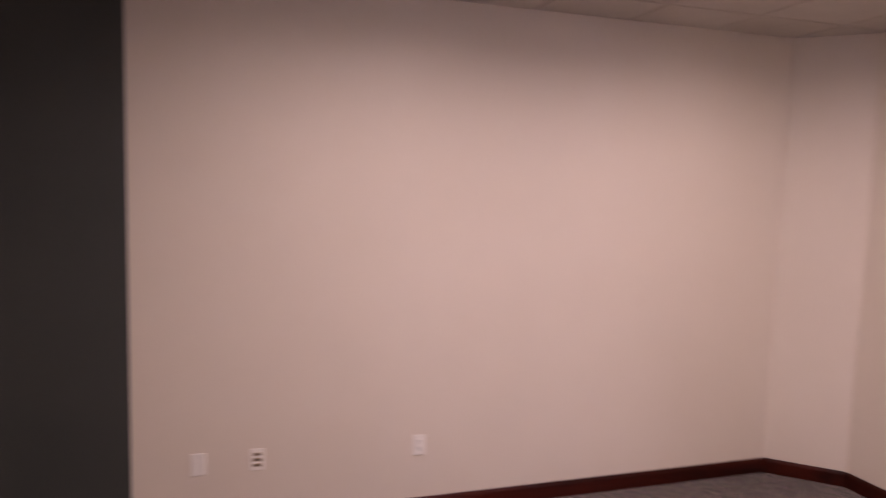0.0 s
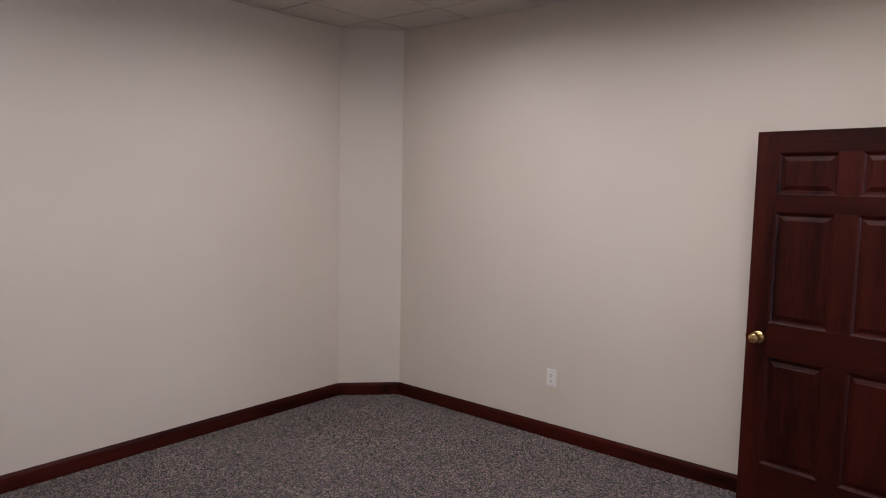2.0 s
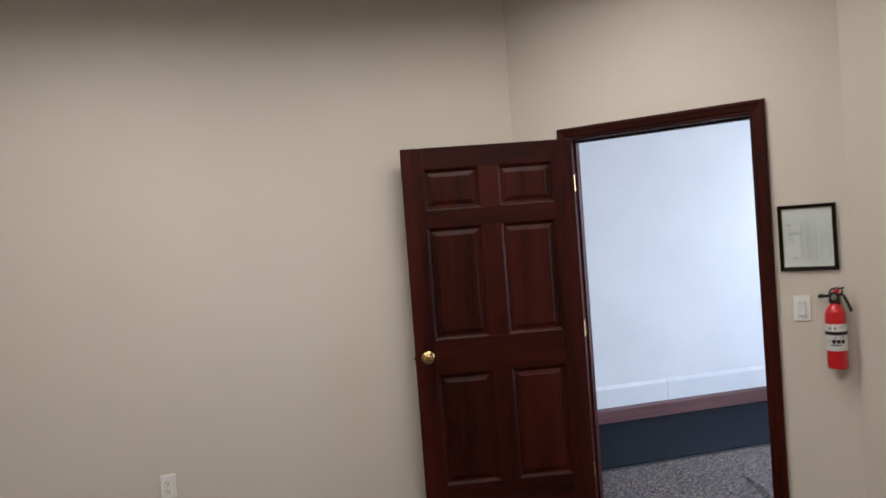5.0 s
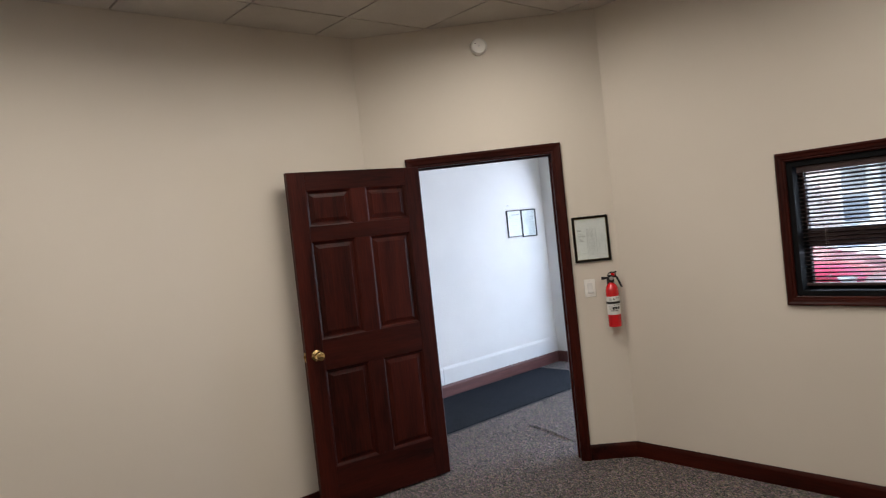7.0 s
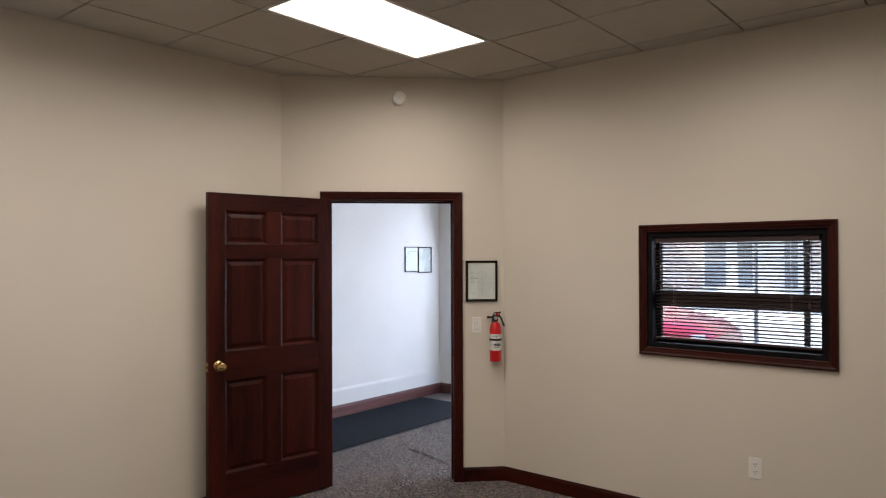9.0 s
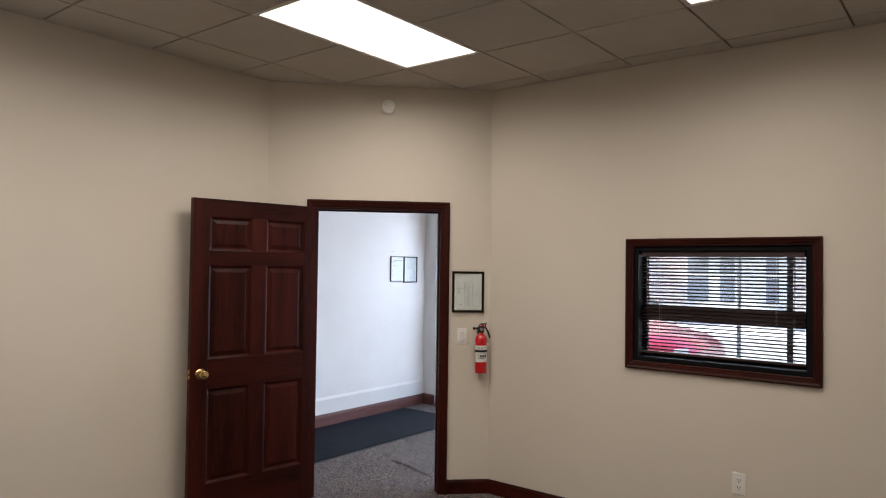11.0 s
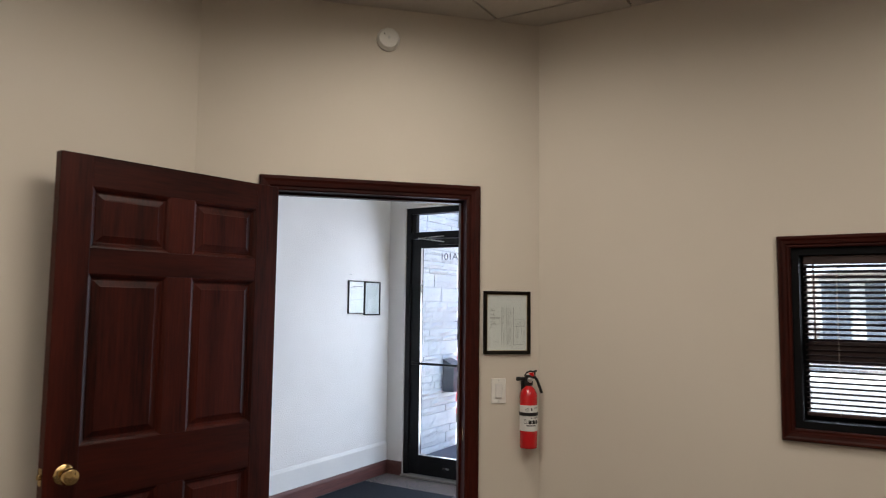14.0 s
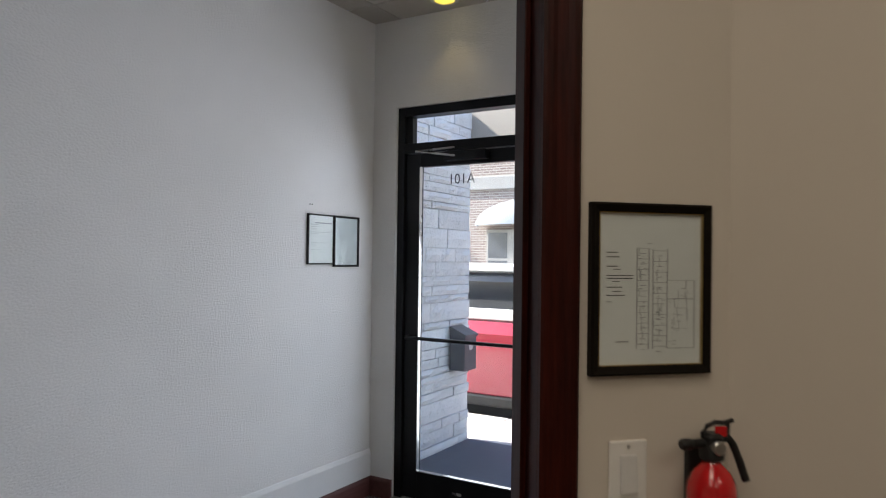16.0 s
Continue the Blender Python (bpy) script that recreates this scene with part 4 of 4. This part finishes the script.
sf = tagged(new("window_2"), "black aluminium shop front glazing of the lobby", "window", "", "structure")
sf.matrix_world = pose(0, YF + 0.02, 0)
part("sill_rail", box_mesh((GX0, 0, 0), (GX1, 0.09, 0.10), 0.002), BLACK_ALU, sf)
part("head_rail", box_mesh((GX0, 0, FZ - 0.055), (GX1, 0.09, FZ), 0.002), BLACK_ALU, sf)
posts = [GX0, 2.64, 3.66, 4.55, GX1 - 0.05]
for x in posts:
    part("mullion", box_mesh((x, 0, 0.10), (x + 0.05, 0.09, FZ - 0.055), 0.002), BLACK_ALU, sf)
for a, b in zip(posts, posts[1:]):
    part("pane", box_mesh((a + 0.05, 0.042, 0.10), (b, 0.048, FZ - 0.055)), GLASS, sf).visible_shadow = False

# ---- outdoors ----
G = -0.03
KERB = 9.35
bm = bmesh.new()
block(bm, (-400, KERB + 0.15, -0.65), (400, 3000, -0.16 + G))
setting("road", bm, ASPHALT, "pale sun bleached asphalt street", "road")
setting("pavement", box_mesh((-60, YF + 0.12, -0.6), (60, KERB, G)), CONCRETE, "bright sunlit concrete pavement", "pavement")
bm = bmesh.new()
for k in range(-40, 40):
    block(bm, (k * 1.5 + 0.004, KERB, -0.6), (k * 1.5 + 1.496, KERB + 0.15, G), 0.015)
setting("kerb", bm, CONCRETE, "concrete kerb along the pavement", "kerb")
# slab whose dark colour paints the stone wall's shade on the pavement
setting("doorstep_shaded", box_mesh((-1.46, YF + 0.122, G), (1.2, 8.60, G + 0.012)), DOORSTEP_SHADE, "paving before the entrance, shade painted dark blue grey", "pavement")
setting("pavement_far", box_mesh((-60, 19.0, -0.6), (60, 22.0, -0.02)), CONCRETE, "concrete pavement across the street", "pavement")
setting("lintel", box_mesh((-1.9, 8.60, 2.42), (6.5, 8.75, 2.74), 0.01), STUCCO, "beige stucco beam over the entrance recess", "beam")
setting("pier", box_mesh((6.1, 8.60, -0.3), (6.5, 8.75, 2.42), 0.01), STUCCO, "beige stucco pier", "pier")

# stone return wall beside the entrance
SX = -1.46
SY0, SY1 = YF + 0.12, 8.58
core = setting("wall_stone", box_mesh((SX - 0.45, SY0, -0.3), (SX - 0.025, SY1 - 0.02, 2.72)), MORTAR, "whitewashed split faced limestone wall beside the entrance", "wall")
rnd = random.Random(7)
shapes = []


def stone(parent, y0, y1, z0, z1, depth):
    """One rough faced block of the return wall."""
    bm = bmesh.new()
    ny, nz = max(2, int((y1 - y0) / 0.07)), 2
    grid = []
    for i in range(ny + 1):
        col = []
        for j in range(nz + 1):
            edge = i in (0, ny) or j in (0, nz)
            d = depth * (0.75 if edge else rnd.uniform(0.8, 1.35))
            col.append(bm.verts.new((SX - 0.03 + d, y0 + (y1 - y0) * i / ny + (0 if edge else rnd.uniform(-0.01, 0.01)), z0 + (z1 - z0) * j / nz)))
        grid.append(col)
    for i in range(ny):
        for j in range(nz):
            bm.faces.new((grid[i][j], grid[i + 1][j], grid[i + 1][j + 1], grid[i][j + 1]))
    bk = [bm.verts.new((SX - 0.06, y, z)) for y, z in ((y0, z0), (y1, z0), (y1, z1), (y0, z1))]
    low, high = [c[0] for c in grid], [c[-1] for c in grid]
    bm.faces.new(low[::-1] + bk[:2])
    bm.faces.new(high + [bk[2], bk[3]])
    bm.faces.new(grid[0] + [bk[3], bk[0]])
    bm.faces.new(grid[-1][::-1] + [bk[1], bk[2]])
    bmesh.ops.recalc_face_normals(bm, faces=bm.faces)
    return part("stone", bm, STONE, parent)


z = G
while z < 2.68:
    h = rnd.choice((0.055, 0.075, 0.075, 0.11, 0.15))
    h = min(h, 2.715 - z)
    y = SY0 + 0.01
    while y < SY1 - 0.05:
        w = rnd.uniform(0.18, 0.55)
        y2 = SY1 + rnd.uniform(-0.01, 0.02) if y + w > SY1 - 0.14 else y + w
        stone(core, y, y2, z + 0.003, z + h - 0.003, rnd.uniform(0.030, 0.048))
        y = y2 + 0.006
    z += h

mb = thing("mailbox", pose(SX + 0.01, 8.26, 0.60), "grey steel mailbox fixed to the stone wall", "mailbox")
bm = sweep([(0, 0), (0.135, 0), (0.135, 0.285), (0.0, 0.345)], [((0, 0, 0), (1, 0, 0), (0, 0, 1)), ((0, 0.19, 0), (1, 0, 0), (0, 0, 1))])
part("box", bm, BOX_GREY, mb)
bm = sweep([(-0.002, 0.349), (0.150, 0.285), (0.150, 0.268), (0.146, 0.268), (0.146, 0.281), (-0.002, 0.345)], [((0, -0.006, 0), (1, 0, 0), (0, 0, 1)), ((0, 0.196, 0), (1, 0, 0), (0, 0, 1))])
part("lid", bm, BOX_GREY, mb)
sd = part("seal", lathe([(0.032, 0), (0.032, 0.002), (0.028, 0.003)], 24, "y"), LABEL, mb, "round white sticker")
sd.matrix_local = pose(0.1355, 0.10, 0.19, 0, 0, 90)


# ---- parked cars ----
def car(m, paint, label, roof=1.42, length=4.5, top=None):
    t = thing("car", m, label, "car", "cars parked at the kerb")
    hl, hw = length / 2, 0.88
    def loft(sections):
        bm = bmesh.new()
        rings = []
        for x, half, zs in sections:
            z0, z1 = zs
            r = min(0.10, (z1 - z0) * 0.3)
            pts = [(-half + 0.05, z0), (-half, z0 + r), (-half, z1 - r), (-half + r, z1), (half - r, z1), (half, z1 - r), (half, z0 + r), (half - 0.05, z0)]
            rings.append([bm.verts.new((x, a, b)) for a, b in pts])
        for u, v in zip(rings, rings[1:]):
            for i in range(8):
                bm.faces.new((u[i], u[(i + 1) % 8], v[(i + 1) % 8], v[i]))
        bm.faces.new(rings[0][::-1])
        bm.faces.new(rings[-1])
        bmesh.ops.recalc_face_normals(bm, faces=bm.faces)
        return bm
    part("body", loft([(-hl, 0.66, (0.36, 0.74)), (-hl + 0.12, 0.80, (0.26, 0.82)), (-hl + 0.5, hw, (0.24, 0.90)), (-0.9, hw, (0.24, 0.93)), (0.6, hw, (0.24, 0.93)), (1.3, hw, (0.24, 0.89)), (hl - 0.25, 0.80, (0.26, 0.76)), (hl, 0.62, (0.36, 0.64))]), paint, t, "", True)
    part("cabin_glass", loft([(-1.75, 0.70, (0.88, 0.94)), (-1.05, 0.70, (0.9, roof - 0.06)), (0.35, 0.70, (0.9, roof - 0.06)), (1.15, 0.72, (0.88, 0.95))]), TINTED, t, "dark tinted glass", True)
    part("roof", loft([(-1.2, 0.60, (roof - 0.10, roof - 0.05)), (-0.95, 0.66, (roof - 0.09, roof)), (0.2, 0.66, (roof - 0.09, roof)), (0.52, 0.60, (roof - 0.11, roof - 0.06))]), top or paint, t, "", True)
    # added strip: the shoulder's sky reflection as a pale colour
    if top:
        part("shoulder_sheen", loft([(-1.72, 0.74, (0.90, 0.96)), (-1.2, 0.76, (0.91, 1.04)), (0.6, 0.76, (0.91, 1.04)), (1.12, 0.74, (0.89, 0.96))]), top, t, "white strip painting the sky's reflection under the windows", True)
    part("sill", box_mesh((-hl + 0.5, -hw - 0.005, 0.20), (hl - 0.5, hw + 0.005, 0.30), 0.02), BLACK, t, "black lower sill")
    for s in (-1, 1):
        for x in (-1.02, 0.18):
            part("pillar", box_mesh((x, s * 0.66 - 0.055, 0.90), (x + 0.09, s * 0.66 + 0.055, roof - 0.06), 0.01), paint, t)
        part("wing_mirror", box_mesh((0.72, s * 0.93 - 0.09, 0.93), (0.86, s * 0.93 + 0.09, 1.05), 0.03), paint, t)
        part("door_handle", box_mesh((-0.62, s * (hw + 0.012) - 0.012, 0.76), (-0.44, s * (hw + 0.012) + 0.012, 0.785), 0.006), paint, t)
        part("headlight", box_mesh((hl - 0.28, s * 0.60 - 0.14, 0.58), (hl - 0.06, s * 0.60 + 0.14, 0.68), 0.03), ALLOY, t, "clear headlight")
        part("tail_light", box_mesh((-hl + 0.02, s * 0.66 - 0.12, 0.62), (-hl + 0.16, s * 0.66 + 0.12, 0.74), 0.03), RED, t, "red tail light")
        for x in (-1.35, 1.38):
            w = part("wheel", lathe([(0.20, -0.10), (0.30, -0.10), (0.325, -0.07), (0.325, 0.07), (0.30, 0.10), (0.20, 0.10)], 28, "y"), TYRE, t, "black tyre", True)
            w.matrix_local = pose(x, s * 0.80, 0.325)
            part("rim", lathe([(0.195, -0.102), (0.205, -0.106), (0.205, 0.106), (0.195, 0.108), (0.06, 0.085), (0.03, 0.095)], 20, "y"), ALLOY, w, "alloy rim", True)
    return t


RZ = -0.16 + G
# roof highlight and shoulder reflection are put in as white parts
car(pose(-1.60, 10.55, RZ) @ Matrix.Scale(1.13, 4), CAR_RED, "red car parked along the kerb, sky reflection painted white", 1.44, 4.5, CAR_SKY_SHEEN)
car(pose(-4.6, 17.9, RZ, 0, 0, 180), CAR_BLUE, "dark blue car parked across the street")

# ---- pole at the kerb ----
pole = thing("sign_pole", pose(1.68, 9.2, G), "slender grey green steel pole standing on the pavement", "pole")
part("base_plate", lathe([(0.075, 0), (0.075, 0.012), (0.032, 0.02)], 20), BOX_GREY, pole)
part("shaft", lathe([(0.026, 0.015), (0.026, 3.0), (0.02, 3.01)], 16), BOX_GREY, pole, "", True)

# ---- building across the street ----
# the panes' sky reflection is painted as a blue grey base colour
SKY_PANE = surf("window glass with sky reflection in its colour", (0.07, 0.08, 0.10), (0.13, 0.145, 0.17), 0.08, 0.6, 8, 0)
bld = thing("brick_building", pose(0, 22, 0), "brown brick building with cream stone bands and arched awnings", "building")
part("wall", box_mesh((-40, 0, -0.6), (40, 8, 9.5)), BRICK, bld)
part("stone_band", box_mesh((-40, -0.08, 3.55), (40, -0.001, 3.95), 0.02), TRIM_STONE, bld, "cream stone band")
part("parapet_cap", box_mesh((-40.1, -0.15, 9.5), (40.1, 0.3, 9.7), 0.03), TRIM_STONE, bld, "cream parapet cap")
for k in range(-4, 6):
    x = -6.75 + k * 4.9
    w = new("window")
    w.parent = bld
    w.location = (x, 0, 0)
    part("window_frame", box_mesh((-1.45, -0.06, 0.55), (1.45, -0.002, 2.35), 0.01), TRIM_STONE, w, "cream window frame")
    for a, b in ((-1.38, -0.75), (-0.42, 0.0), (0.86, 1.20)):
        part("pane", box_mesh((a, -0.068, 0.66), (b, -0.061, 1.42)), SKY_PANE, w)
        part("pane", box_mesh((a, -0.068, 1.50), (b, -0.061, 2.25)), SKY_PANE, w)
    part("sill", box_mesh((-1.35, -0.14, 0.45), (1.35, -0.002, 0.55), 0.01), TRIM_STONE, w)
    bm = bmesh.new()
    st = 12
    rows_ = []
    for j in range(7):
        f = math.pi / 2 * j / 6
        rows_.append([bm.verts.new((1.75 * math.cos(math.pi * i / st), -0.06 - 1.1 * math.sin(math.pi * i / st) * math.sin(f), 2.45 + 0.80 * math.sin(math.pi * i / st) * math.cos(f))) for i in range(st + 1)])
    for u, v in zip(rows_, rows_[1:]):
        for i in range(st):
            bm.faces.new((u[i], u[i + 1], v[i + 1], v[i]))
    bmesh.ops.remove_doubles(bm, verts=bm.verts[:], dist=0.001)
    bmesh.ops.solidify(bm, geom=bm.faces[:], thickness=0.02)
    part("awning", bm, AWNING, w, "rounded blue grey awning", True)
    up = part("upper_window", box_mesh((-0.7, -0.05, 5.2), (0.7, -0.002, 7.2), 0.01), TRIM_STONE, w, "cream upper window frame")
    for a, b in ((-0.62, -0.04), (0.04, 0.62)):
        part("pane", box_mesh((a, -0.058, 5.28), (b, -0.051, 7.12)), SKY_PANE, up)
